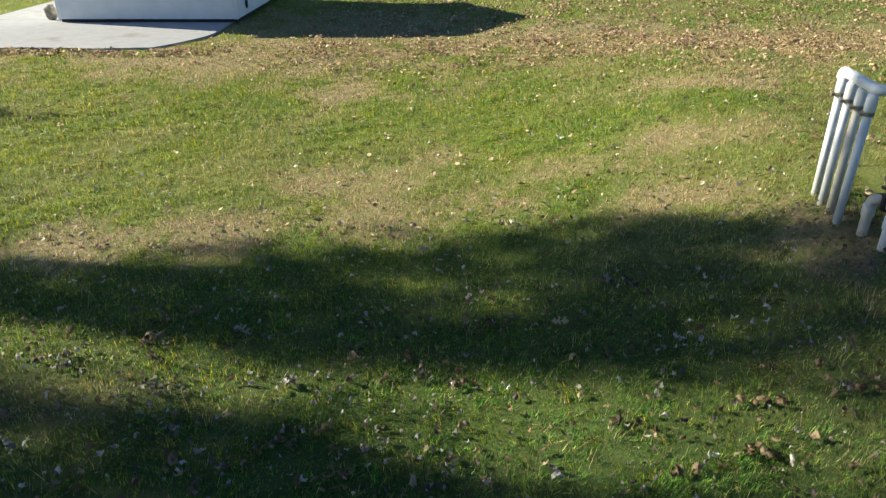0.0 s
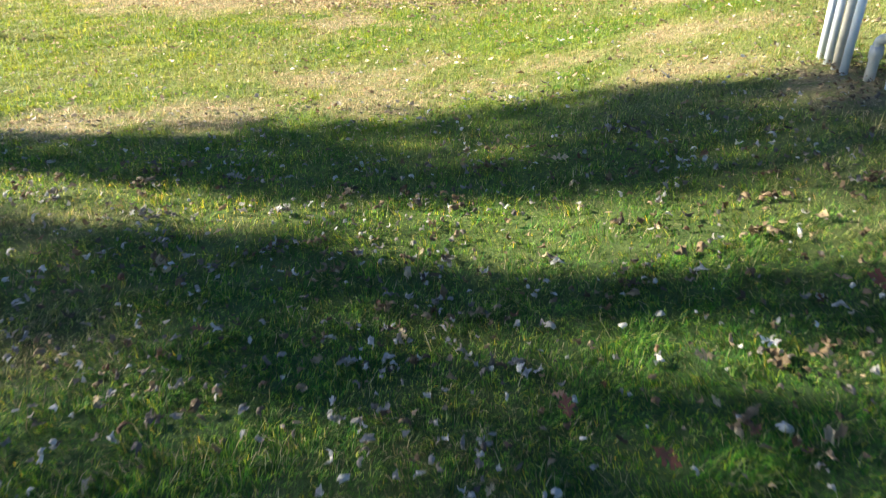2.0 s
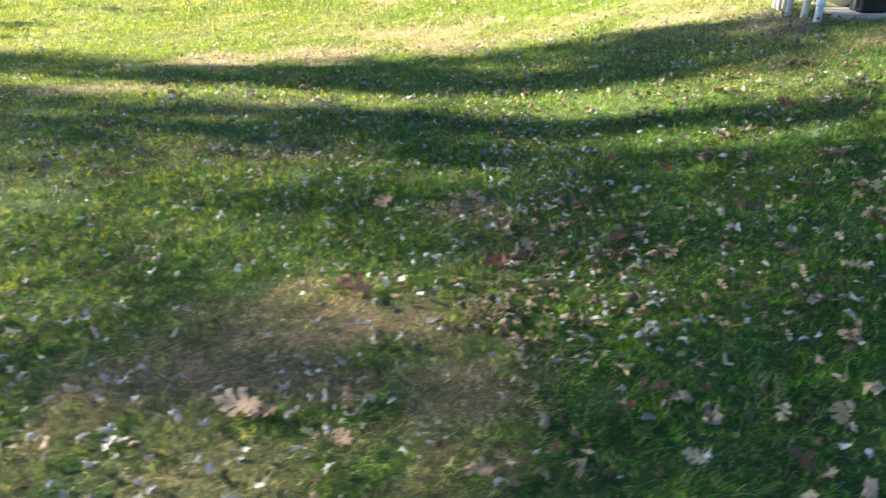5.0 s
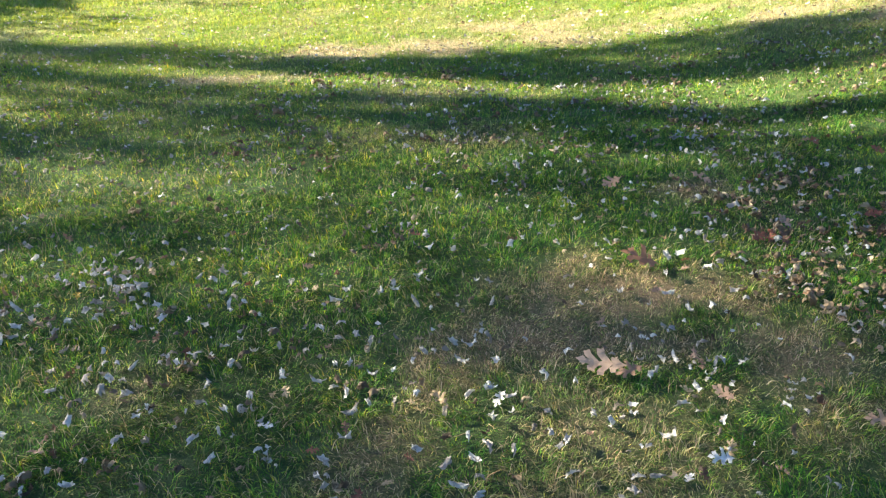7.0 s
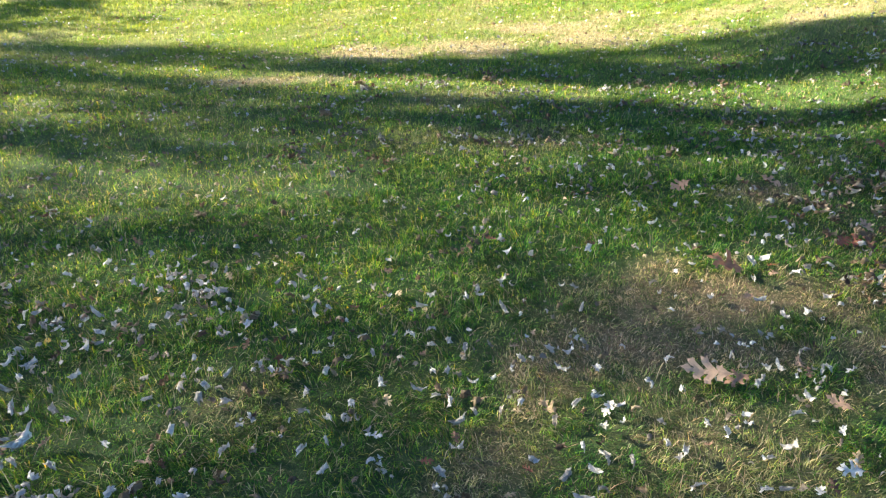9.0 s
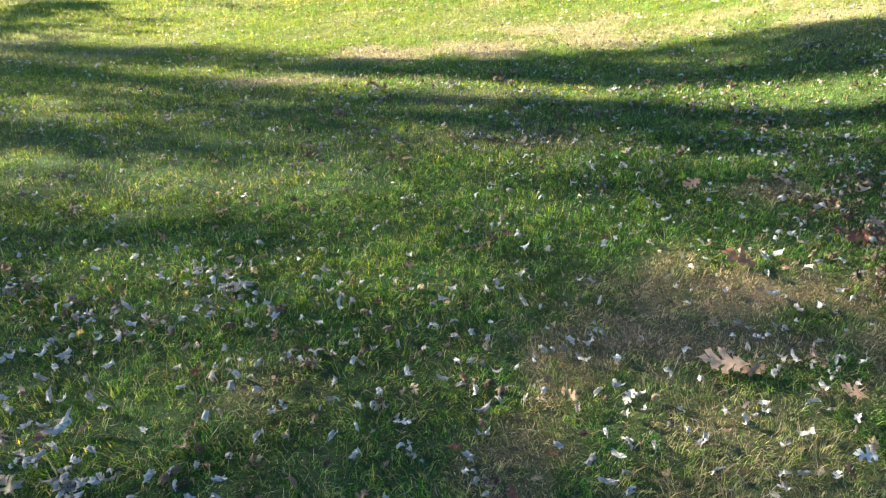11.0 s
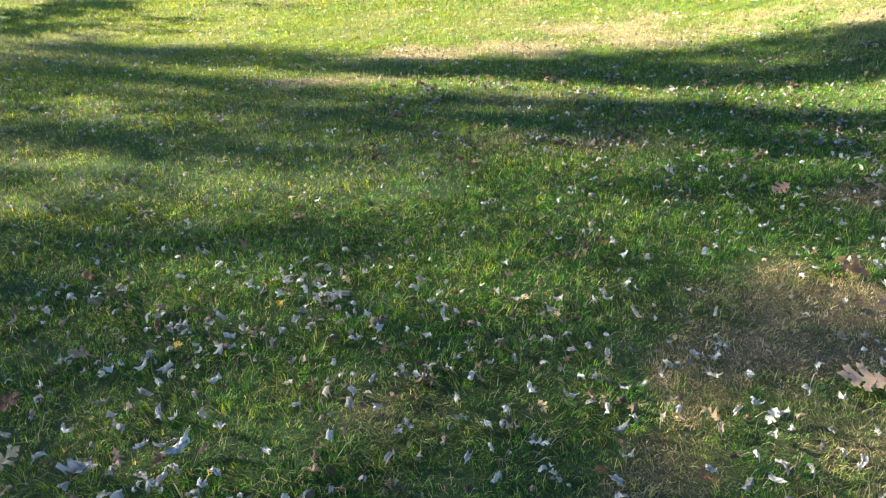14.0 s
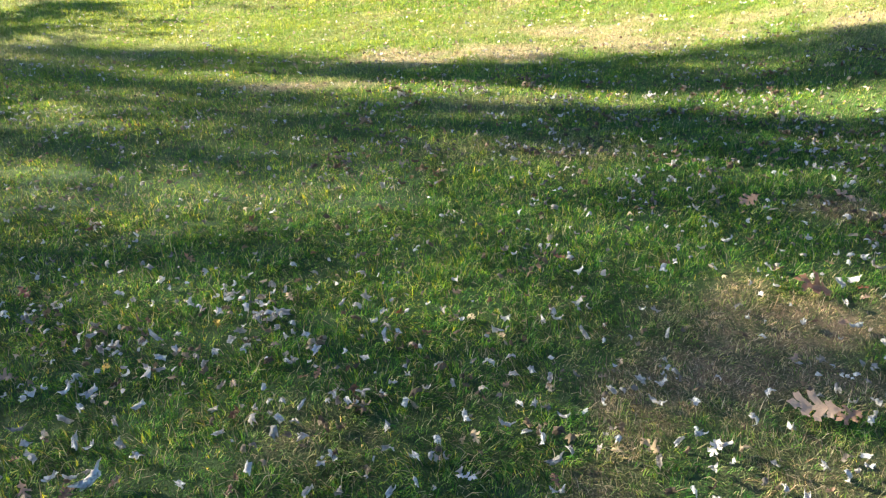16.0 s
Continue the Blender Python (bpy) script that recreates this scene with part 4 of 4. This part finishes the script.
def far_litter(name, n, x0, x1, y0, y1, size, material, label, seed, clump=0.4):
    """Leaves farther off: a bent six-cornered scrap each, in one mesh; fewer towards the near left."""
    x, y = scatter_places(n, x0, x1, y0, y1, clump, seed)
    r = np.random.default_rng(seed + 5)
    left = r.random(len(x)) < np.clip((y - 8.5 + 0.45 * x) / 3.5, 0.04, 1)
    x, y = (x[left], y[left]) if y1 > 13 else (x, y)
    n = len(x)
    turn, s = r.uniform(0, 6.28, n), (size * r.uniform(0.5, 1.25, n))
    z = ground_z(x, y) + r.uniform(0.02, 0.045, n)
    a = np.stack([np.cos(turn), np.sin(turn), r.normal(0, 0.3, n)], 1) * (s / 2)[:, None]
    b = np.stack([-np.sin(turn), np.cos(turn), r.normal(0, 0.45, n)], 1) * (s * r.uniform(0.22, 0.4, n))[:, None]
    c = np.stack([x, y, z], 1)
    bow = (s * r.uniform(-0.05, 0.3, n))[:, None] * np.array([0, 0, 1.0])
    quad = np.stack([c - a, c - a * 0.25 + b, c + a * 0.55 + b * 0.7, c + a, c + a * 0.4 - b, c - a * 0.45 - b * 0.8, c + bow], 1)
    quad = (quad + r.normal(0, 0.19, quad.shape) * s[:, None, None] * np.array([1, 1, 0.8])).reshape(-1, 3)
    k = np.arange(n)[:, None] * 7
    tris = np.concatenate([k + [j, (j + 1) % 6, 6] for j in range(6)], 1).reshape(-1, 3)
    tagged(new(name, array_mesh(name, quad, tris, material)), label, "leaf litter", kind="stuff")


litter("pale_leaf_litter", 0, 0, 0, 0, 0, 0.048, M_LITTER_PALE, "curled pale leaves lying on the lawn", 60, places=[
    (-4.37, 0.06), (-4.34, 0.43), (-4.33, 0.27), (-4.19, 0.04), (-4.13, 0.04), (-4.06, 0.39), (-3.88, 0.11), (-3.84, 0.33), (-3.79, 0.04),
    (-3.73, 0.19), (-3.61, 0.05), (-3.56, 0.28), (-3.39, 0.04), (-3.36, 0.21), (-3.23, 0.17), (-3.17, 0.33), (-3.16, 0.11), (-2.91, 0.24),
    (-2.88, 0.38), (-2.84, 0.23), (-2.80, 0.03), (-2.68, 0.14), (-2.57, 0.05), (-2.50, 3.40), (-2.43, 0.17), (-2.24, 0.16), (-2.20, 0.42),
    (-2.16, 0.38), (-2.07, 3.24), (-1.91, 0.33), (-1.91, 0.90), (-1.89, 0.22), (-1.88, 3.92), (-1.88, 2.46), (-1.85, 1.84), (-1.81, 1.82),
    (-1.81, 2.46), (-1.74, 0.81), (-1.65, 2.56), (-1.51, 0.25), (-1.45, 3.80), (-1.45, 0.29), (-1.41, 2.02), (-1.40, 0.43), (-1.40, 1.48),
    (-1.39, 1.33),
])
litter("pale_leaf_litter", 0, 0, 0, 0, 0, 0.048, M_LITTER_PALE, "curled pale leaves lying on the lawn", 106, places=[
    (-1.38, 1.25), (-1.36, 2.05), (-1.34, 2.16), (-1.34, 2.71), (-1.34, 1.46), (-1.30, 1.73), (-1.29, 0.25), (-1.29, 0.43), (-1.27, 1.16),
    (-1.19, 0.10), (-1.19, 0.86), (-1.19, 1.98), (-1.16, 0.48), (-1.12, 4.03), (-1.11, 1.55), (-1.09, 0.08), (-1.06, 0.24), (-1.06, 3.12),
    (-1.02, 0.25), (-1.01, 1.14), (-1.00, 0.56), (-1.00, 1.88), (-1.00, 1.08), (-0.97, 2.01), (-0.95, 0.36), (-0.89, 0.67), (-0.87, 0.44),
    (-0.86, 1.94), (-0.83, 0.08), (-0.81, 2.74), (-0.79, 1.57), (-0.78, 0.96), (-0.78, 0.48), (-0.76, 0.10), (-0.73, 0.32), (-0.72, 0.24),
    (-0.72, 0.66), (-0.71, 3.19), (-0.66, 0.33), (-0.64, 2.37), (-0.62, 0.30), (-0.60, 1.33), (-0.60, 0.23), (-0.56, 0.31), (-0.53, 0.39),
    (-0.49, 3.80),
])
litter("pale_leaf_litter", 0, 0, 0, 0, 0, 0.048, M_LITTER_PALE, "curled pale leaves lying on the lawn", 152, places=[
    (-0.48, 0.72), (-0.44, 1.53), (-0.40, 1.84), (-0.37, 0.34), (-0.36, 0.59), (-0.32, 1.07), (-0.31, 1.22), (-0.31, 1.39), (-0.31, 1.69),
    (-0.27, 0.23), (-0.27, 0.51), (-0.26, 1.12), (-0.22, 1.33), (-0.22, 1.18), (-0.22, 0.06), (-0.19, 0.78), (-0.18, 1.72), (-0.17, 0.40),
    (-0.12, 2.64), (-0.11, 1.13), (-0.07, 0.28), (-0.06, 0.49), (-0.05, 0.97), (-0.04, 0.08), (-0.03, 1.47), (-0.00, 0.38), (0.01, 1.14),
    (0.03, 0.67), (0.06, 2.46), (0.13, 0.81), (0.15, 3.62), (0.17, 0.95), (0.17, 0.39), (0.20, 2.32), (0.26, 0.24), (0.33, 1.03),
    (0.35, 2.95), (0.41, 0.85), (0.44, 0.91), (0.50, 0.91), (0.51, 2.30), (0.52, 0.38), (0.58, 1.41), (0.70, 0.64), (0.72, 1.98),
    (0.73, 1.54),
])
litter("pale_leaf_litter", 0, 0, 0, 0, 0, 0.048, M_LITTER_PALE, "curled pale leaves lying on the lawn", 198, places=[
    (0.74, 0.32), (0.81, 1.01), (0.81, 1.80), (0.85, 0.10), (0.92, 0.20), (0.92, 1.45), (0.98, 1.17), (1.00, 1.02), (1.01, 0.30),
    (1.02, 0.20), (1.10, 0.86), (1.17, 2.86), (1.29, 0.30), (1.38, 0.59), (1.41, 0.25), (1.45, 1.15), (1.54, 2.34), (1.57, 0.40),
    (1.86, 2.60),
])
litter("pale_leaf_litter", 520, -5.6, -0.4, -1.8, 0.9, 0.030, M_LITTER_PALE, "many small curled pale leaves in the grass", 31, 0.4, 0.4)
litter("pale_leaf_litter", 700, -6.5, 0.2, 0.9, 3.2, 0.036, M_LITTER_GREY, "many small curled pale leaves in the grass", 39, 0.2, 0.25)
litter("pale_leaf_litter", 260, -0.6, 2.2, -1.4, 2.6, 0.032, M_LITTER_PALE, "thinly strewn small pale leaves in the grass", 41, 0.4, 0.3)
litter("pale_leaf_litter", 750, -8.0, 3.2, 2.8, 5.3, 0.040, M_LITTER_GREY, "small pale leaves strewn over the shaded lawn", 32, 0.15)
litter("pale_leaf_litter", 480, -3.4, 2.4, 1.2, 3.9, 0.045, M_LITTER_GREY, "curled pale grey leaves strewn through the shaded grass", 51, 0.35, 0.45)
litter("brown_leaf_litter", 420, -3.4, 2.4, 1.2, 3.9, 0.052, M_LITTER_BROWN, "brown curled leaves strewn through the shaded grass", 52, 0.4, 0.5)
litter("brown_leaf_litter", 230, -0.6, 2.0, -1.4, 2.6, 0.046, M_LITTER_BROWN, "brown curled leaves strewn through the green grass", 45, 0.4, 0.4)
litter("pale_leaf_litter", 190, -4.5, -2.7, -1.6, 0.1, 0.042, M_LITTER_PALE, "curled pale leaves lying in little heaps", 53, 0.5, 0.65)
litter("brown_leaf_litter", 150, -4.6, -2.0, -1.6, 0.8, 0.042, M_LITTER_BROWN, "brown curled leaves lying in little heaps", 54, 0.5, 0.6)
litter("tan_leaf_litter", 170, -0.4, 1.7, -1.2, 1.1, 0.058, M_LITTER_TAN, "tan and brown curled leaves strewn through the grass", 55, 0.4, 0.35)
litter("brown_leaf_litter", 210, -0.55, 0.35, -0.3, 1.0, 0.050, M_LITTER_BROWN, "brown curled leaves in small heaps in the grass", 44, 0.3, 0.5)
litter("pale_leaf_litter", 70, -0.6, 0.3, -0.4, 0.9, 0.034, M_LITTER_PALE, "pale curled leaves in small heaps in the grass", 43, 0.3, 0.5)
litter("brown_leaf_litter", 420, -5.5, 3.0, -1.8, 4.0, 0.042, M_LITTER_BROWN, "small brown leaf scraps in the grass", 33)
far_litter("pale_leaf_litter", 600, -8.0, 4.0, 4.6, 8.0, 0.036, M_LITTER_PALE, "small pale leaf scraps on the sunlit lawn", 49, 0.4)
far_litter("brown_leaf_litter", 1300, -7.0, 6.0, 4.4, 9.5, 0.042, M_LITTER_TAN, "tan leaves thinly strewn over the sunlit lawn", 34)
far_litter("brown_leaf_litter", 6500, -5.0, 9.0, 7.0, 13.5, 0.05, M_LITTER_TAN, "tan leaves covering much of the sunlit lawn", 46, 0.3)
far_litter("brown_leaf_litter", 10500, -3.0, 13.0, 11.0, 22.0, 0.062, M_LITTER_TAN, "thick drift of fallen tan leaves on the far lawn", 35, 0.5)
far_litter("brown_leaf_litter", 500, -9.0, -3.8, 12.3, 12.95, 0.07, M_LITTER_TAN, "brown leaves gathered along the concrete edge", 36)
far_litter("brown_leaf_litter", 380, 2.2, 2.85, 3.5, 4.7, 0.024, M_LITTER_BROWN, "brown leaf bits on the bare soil round the pipes", 37, 0.2)
far_litter("pale_leaf_litter", 1400, -7.5, 2.4, -0.6, 4.6, 0.024, M_LITTER_GREY, "small grey leaf scraps strewn through the lawn", 47, 0.45)
far_litter("brown_leaf_litter", 1100, -7.0, 2.4, -0.6, 5.0, 0.027, M_LITTER_BROWN, "small dark leaf scraps strewn through the lawn", 48, 0.45)


# ---- pipes and pool equipment on the rise ----
def pipe_manifold():
    """Four upright pipes in a row that join a header pipe at the top."""
    xs, ys = (2.645, 2.615, 2.595, 2.575), (4.60, 4.43, 4.27, 4.12)
    z0, z1, r = 0.50, 1.45, 0.0265
    root = thing("pipe_manifold", (2.6, 4.35, 0), "four white plastic pipes standing in the soil under one header pipe", "pipes")
    o = Vector((2.6, 4.35, 0))
    for k, (x, y) in enumerate(zip(xs, ys)):
        p = part("upright_pipe", tube(bmesh.new(), [Vector((x - 0.02 * (k - 1.5) / 3, y, z0)) - o, Vector((x, y, z1 - 0.03)) - o], r, 20), M_PVC if k != 2 else M_PVC_OLD, root, smooth=True)
        part("pipe_socket", tube(bmesh.new(), [Vector((x, y, 1.31)) - o, Vector((x, y, 1.32)) - o, Vector((x, y, z1 - 0.045)) - o, Vector((x, y, z1 - 0.035)) - o], [0.029, 0.0335, 0.0335, 0.029], 20), M_PVC, p, smooth=True)
        part("hose_clamp", tube(bmesh.new(), [Vector((x, y, 1.288)) - o, Vector((x, y, 1.312)) - o], 0.034, 20), M_STEEL, p, "dull steel clamp")
        part("clamp_screw", box(bmesh.new(), x - o.x - 0.058, x - o.x - 0.034, y - o.y - 0.012, y - o.y + 0.012, 1.291, 1.309, 0.002), M_STEEL, p)
    head = [Vector((xs[0], ys[0] + 0.02, z1 - 0.05)), *bend((xs[0], ys[0] + 0.02, z1 - 0.1), (xs[0], ys[0] + 0.02, z1), (xs[3], ys[3], z1), 0.04)]
    head += [*bend((xs[0], ys[0], z1), (xs[3], ys[3] - 0.03, z1), (3.4, ys[3] - 0.05, z1), 0.05), *bend((2.7, ys[3] - 0.05, z1), (3.45, ys[3] - 0.05, z1), (3.45, 4.6, z1), 0.06), Vector((3.45, 4.58, z1))]
    part("header_pipe", tube(bmesh.new(), [p - o for p in head], 0.033, 20), M_PVC, root, smooth=True)
    part("pipe_socket", tube(bmesh.new(), [Vector((2.72, ys[3] - 0.035, z1)) - o, Vector((2.78, ys[3] - 0.037, z1)) - o], 0.040, 20), M_PVC, root, smooth=True)


def valve_pipes():
    """Two short pipes with elbows into a black three-way valve, and the pipe on to the filter."""
    root = thing("valve_pipes", (2.64, 3.83, 0), "two short white pipes joined by a black three-way valve", "pipes")
    o = Vector((2.64, 3.83, 0))
    z = 0.835
    for x, y, m in ((2.625, 3.93, M_PVC_OLD), (2.645, 3.73, M_PVC)):
        s = 1 if y < 3.83 else -1
        pts = [Vector((x, y, 0.48)), *bend((x, y, 0.5), (x, y, z), (2.66, 3.83, z), 0.045), Vector((2.66, 3.83 - s * 0.045, z))]
        p = part("upright_pipe", tube(bmesh.new(), [q - o for q in pts], 0.031, 20), m, root, smooth=True)
        part("elbow_socket", tube(bmesh.new(), [Vector((x, y, z - 0.125)) - o, Vector((x, y, z - 0.12)) - o, Vector((x, y, z - 0.05)) - o], [0.033, 0.039, 0.039], 20), m, p, smooth=True)
    bm = bmesh.new()
    revolve(bm, [(0.036, -0.05), (0.045, -0.04), (0.045, 0.035), (0.051, 0.04), (0.051, 0.052), (0.026, 0.06), (0.018, 0.078)], 24)
    bmesh.ops.translate(bm, verts=bm.verts, vec=Vector((2.67, 3.83, z)) - o)
    body = part("valve_body", bm, M_BLACK, root, "black plastic valve body", True)
    bm = bmesh.new()
    box(bm, 0.0, 0.055, -0.075, 0.075, z + 0.07, z + 0.088, 0.006)
    box(bm, 0.012, 0.04, -0.016, 0.016, z + 0.085, z + 0.115, 0.006)
    part("valve_handle", bm, M_BLACK, body)
    p = part("outlet_pipe", tube(bmesh.new(), [(0.07, 0, z), (0.53, 0.03, z)], 0.028, 20), M_PVC, root, smooth=True)
    part("pipe_socket", tube(bmesh.new(), [(0.065, 0, z), (0.11, 0, z)], 0.036, 20), M_BLACK, p, smooth=True)
    part("union_nut", tube(bmesh.new(), [(0.46, 0.026, z), (0.505, 0.028, z)], 0.038, 8), M_PVC, p)


def filter_tank():
    z0 = 0.605
    root = thing("filter_tank", (3.45, 4.64, z0), "cream pool filter tank on a flared grey stand", "filter tank")
    part("stand", revolve(bmesh.new(), [(0.275, 0.0), (0.275, 0.014), (0.165, 0.125), (0.15, 0.14)], 28), M_GREY, root, "flared grey plastic stand", True)
    prof = [(0.10, 0.128), (0.19, 0.132), (0.25, 0.15), (0.28, 0.19), (0.29, 0.27), (0.292, 0.36), (0.288, 0.46), (0.26, 0.56), (0.18, 0.64), (0.08, 0.67)]
    tank = part("tank", revolve(bmesh.new(), prof, 36), M_CREAM, root, smooth=True)
    part("seam_band", revolve(bmesh.new(), [(0.293, 0.30), (0.299, 0.305), (0.299, 0.335), (0.293, 0.34)], 36), M_GREY, tank)
    part("valve_head", revolve(bmesh.new(), [(0.09, 0.66), (0.10, 0.68), (0.10, 0.78), (0.06, 0.82)], 20), M_BLACK, root, smooth=True)


def pump_box():
    """The black cabinet in front of the tank."""
    z0 = 0.603
    root = thing("pump_cabinet", (3.325, 4.13, z0), "black plastic pump cabinet beside the filter tank", "pump")
    part("body", box(bmesh.new(), -0.155, 0.10, -0.10, 0.12, 0.0, 0.62, 0.03), M_BLACK, root, smooth=True)
    part("lid", box(bmesh.new(), -0.165, 0.11, -0.11, 0.13, 0.625, 0.67, 0.015), M_BLACK, root)
    for x in (-0.09, -0.035, 0.02):
        part("rib", box(bmesh.new(), x - 0.006, x + 0.006, -0.108, -0.099, 0.06, 0.58, 0.002), M_BLACK, root)
    part("drain_pipe", tube(bmesh.new(), [(-0.18, -0.02, 0.03), (-0.18, -0.02, 0.19)], 0.009, 10), M_PVC, root, "thin white drain tube", True)


def slab():
    bm = box(bmesh.new(), 2.84, 3.95, 3.76, 5.0, 0.46, 0.602, 0.014)
    for v in bm.verts:
        v.co.x += 0.25 * (v.co.y - 3.75)
        v.co.z += 0.015 * (v.co.x - 3.2)
    tagged(new("equipment_slab", bm_mesh("equipment_slab", bm, M_CONCRETE)), "small weathered concrete slab under pool equipment", "slab")


def post_and_conduit():
    root = thing("wooden_post", (3.245, 3.50, 0.6), "weathered pale wooden post standing in the grass", "post")
    part("post", box(bmesh.new(), -0.068, 0.068, -0.05, 0.05, -0.05, 1.25, 0.006), M_WOOD, root)
    part("post_cap", box(bmesh.new(), -0.078, 0.078, -0.06, 0.06, 1.252, 1.28, 0.005), M_WOOD, root)
    other = thing("conduit_pipe", (3.125, 3.49, 0.6), "grey-white upright conduit pipe strapped with a black tie", "pipe")
    part("conduit", tube(bmesh.new(), [(-0.012, 0, -0.02), (0.0, 0, 0.5), (0.012, 0.01, 1.0)], 0.021, 16), M_PVC_OLD, other, smooth=True)
    part("tie", tube(bmesh.new(), [(-0.006, 0, 0.205), (-0.006, 0, 0.222)], 0.0235, 16), M_BLACK, other, "black strap")
    part("outer_sleeve", tube(bmesh.new(), [(-0.004, 0, 0.23), (0.005, 0, 0.70)], 0.0265, 16), M_GREY, other, smooth=True)
    white = thing("white_panel", (4.45, 4.75, 0.5), "white boarded panel behind the equipment", "panel")
    part("panel", box(bmesh.new(), -0.62, 0.6, -0.02, 0.02, 0.02, 0.9, 0.004), M_SIDING, white)
    for k in range(3):
        part("leg", box(bmesh.new(), -0.60 + 0.55 * k, -0.53 + 0.55 * k, 0.022, 0.07, -0.05, 0.85, 0.004), M_WOOD, white)


pipe_manifold()
valve_pipes()
filter_tank()
pump_box()
slab()
post_and_conduit()


# ---- shed on its concrete pad ----
def pads():
    n = Nodes("stained_concrete")
    base = n.ramp(n.noise(5, 6), (0.3, (0.33, 0.355, 0.40)), (0.7, (0.40, 0.43, 0.48)))
    stain = n.ramp(n.noise(0.9, 2), (0.60, (1, 1, 1)), (0.72, (0.72, 0.68, 0.62)))
    n.colour(n.mix(1.0, base, stain, "MULTIPLY"), 0.9)
    n.bump(n.noise(90, 3), 0.4, 0.006)
    for x0, x1, y0, y1 in ((-11.2, -4.62, 12.93, 16.24), (-8.64, -4.62, 16.26, 20.2), (-10.3, -8.66, 16.26, 24.0)):
        bm = box(bmesh.new(), x0, x1, y0, y1, -0.10, 0.035)
        bmesh.ops.subdivide_edges(bm, edges=bm.edges, cuts=14, use_grid_fill=True)
        for v in bm.verts:
            v.co.x += 0.02 * math.sin(3.1 * v.co.y) * (abs(v.co.x - x1) < 0.01 and x1 > -5)
            v.co.y += 0.05 * math.sin(2.3 * v.co.x) * (abs(v.co.y - y0) < 0.01 and y0 < 13.5)
            if x1 > -5 and y0 < 13.5 and v.co.y < 14.6:
                v.co.x -= max(0.0, (v.co.x + 6.3) / 1.68) * 0.75 * ((14.6 - v.co.y) / 1.67) ** 2
        tagged(new("concrete_pad", bm_mesh("concrete_pad", bm, n.mat)), "pale worn concrete paving with faint brown stains", "paving", kind="structure")


def shed():
    x0, x1, y0, y1, z0, h = -8.38, -4.47, 15.85, 20.2, 0.037, 2.02
    root = thing("shed", (x0, y0, 0), "white clapboard shed on a dark base", "shed")
    w, d = x1 - x0, y1 - y0
    part("base", box(bmesh.new(), 0.03, w - 0.03, 0.04, d, z0, 0.12, 0.01), M_DARK, root, "dark base under the boards")
    part("wall", box(bmesh.new(), 0.05, w - 0.05, 0.05, d, 0.12, h, 0.005), M_SIDING, root)
    front = box(bmesh.new(), 0.06, w - 0.06, 0.0, 0.05, 0.0, 0.159, 0.0)
    side = box(bmesh.new(), 0.0, 0.05, 0.06, d, 0.0, 0.159, 0.0)
    for bm, axis in ((front, 1), (side, 0)):
        for v in bm.verts:
            if v.co.z > 0.1 and v.co[axis] < 0.01:
                v.co[axis] += 0.018
    front_me, side_me = bm_mesh("siding_board", front, M_SIDING), bm_mesh("siding_board", side, M_SIDING)
    for k in range(12):
        z = 0.105 + 0.159 * k
        for me, m in ((front_me, pose(0, 0, z)), (side_me, pose(0, 0, z)), (side_me, Matrix.Translation((w, 0, z)) @ Matrix.Diagonal((-1, 1, 1, 1)))):
            ob = new("siding_board", me)
            ob.parent = root
            ob.matrix_basis = m
    for x in (0.0, w - 0.06):
        part("corner_board", box(bmesh.new(), x - 0.012, x + 0.072, -0.014, 0.055, 0.10, h, 0.004), M_SIDING, root)
    bm = bmesh.new()
    for a in (0, 1):
        ys = (-0.25, d / 2) if a == 0 else (d + 0.25, d / 2)
        quad = [bm.verts.new(p) for p in ((-0.2, ys[0], h - 0.05), (w + 0.2, ys[0], h - 0.05), (w + 0.2, ys[1], h + 0.62), (-0.2, ys[1], h + 0.62))]
        lower = [bm.verts.new(v.co - Vector((0, 0, 0.09))) for v in quad]
        bm.faces.new(quad), bm.faces.new(lower)
        for k in range(4):
            bm.faces.new((quad[k], quad[(k + 1) % 4], lower[(k + 1) % 4], lower[k]))
    part("roof", bm, M_ROOF, root, "grey shingled gable roof")
    for x in (0.0, w - 0.05):
        bm = bmesh.new()
        a = [bm.verts.new(p) for p in ((x, 0.05, h), (x, d, h), (x, d / 2, h + 0.56))]
        b = [bm.verts.new(v.co + Vector((0.05, 0, 0))) for v in a]
        bm.faces.new(a), bm.faces.new(b)
        for k in range(3):
            bm.faces.new((a[k], a[(k + 1) % 3], b[(k + 1) % 3], b[k]))
        part("gable", bm, M_SIDING, root)
    for y, z in ((0.75, 0.30), (2.6, 0.34)):
        part("hinge", box(bmesh.new(), w + 0.0, w + 0.03, y, y + 0.10, z - 0.06, z + 0.10, 0.006), M_DARK, root, "small black iron fitting")


def stone():
    bm = bmesh.new()
    bmesh.ops.create_icosphere(bm, subdivisions=3, radius=1.0)
    for v in bm.verts:
        k = 1 + 0.22 * noise.noise(v.co * 1.7) + 0.08 * noise.noise(v.co * 5)
        v.co = Vector((v.co.x * 0.13 * k, v.co.y * 0.13 * k, (v.co.z * 0.5 + 0.45) * 0.34 * k))
    ob = new("stone", bm_mesh("stone", bm, M_STONE, True))
    ob.location = (-8.72, 16.22, 0.035)
    tagged(ob, "rough upright grey-brown stone at the shed corner", "stone")


pads()
shed()
stone()
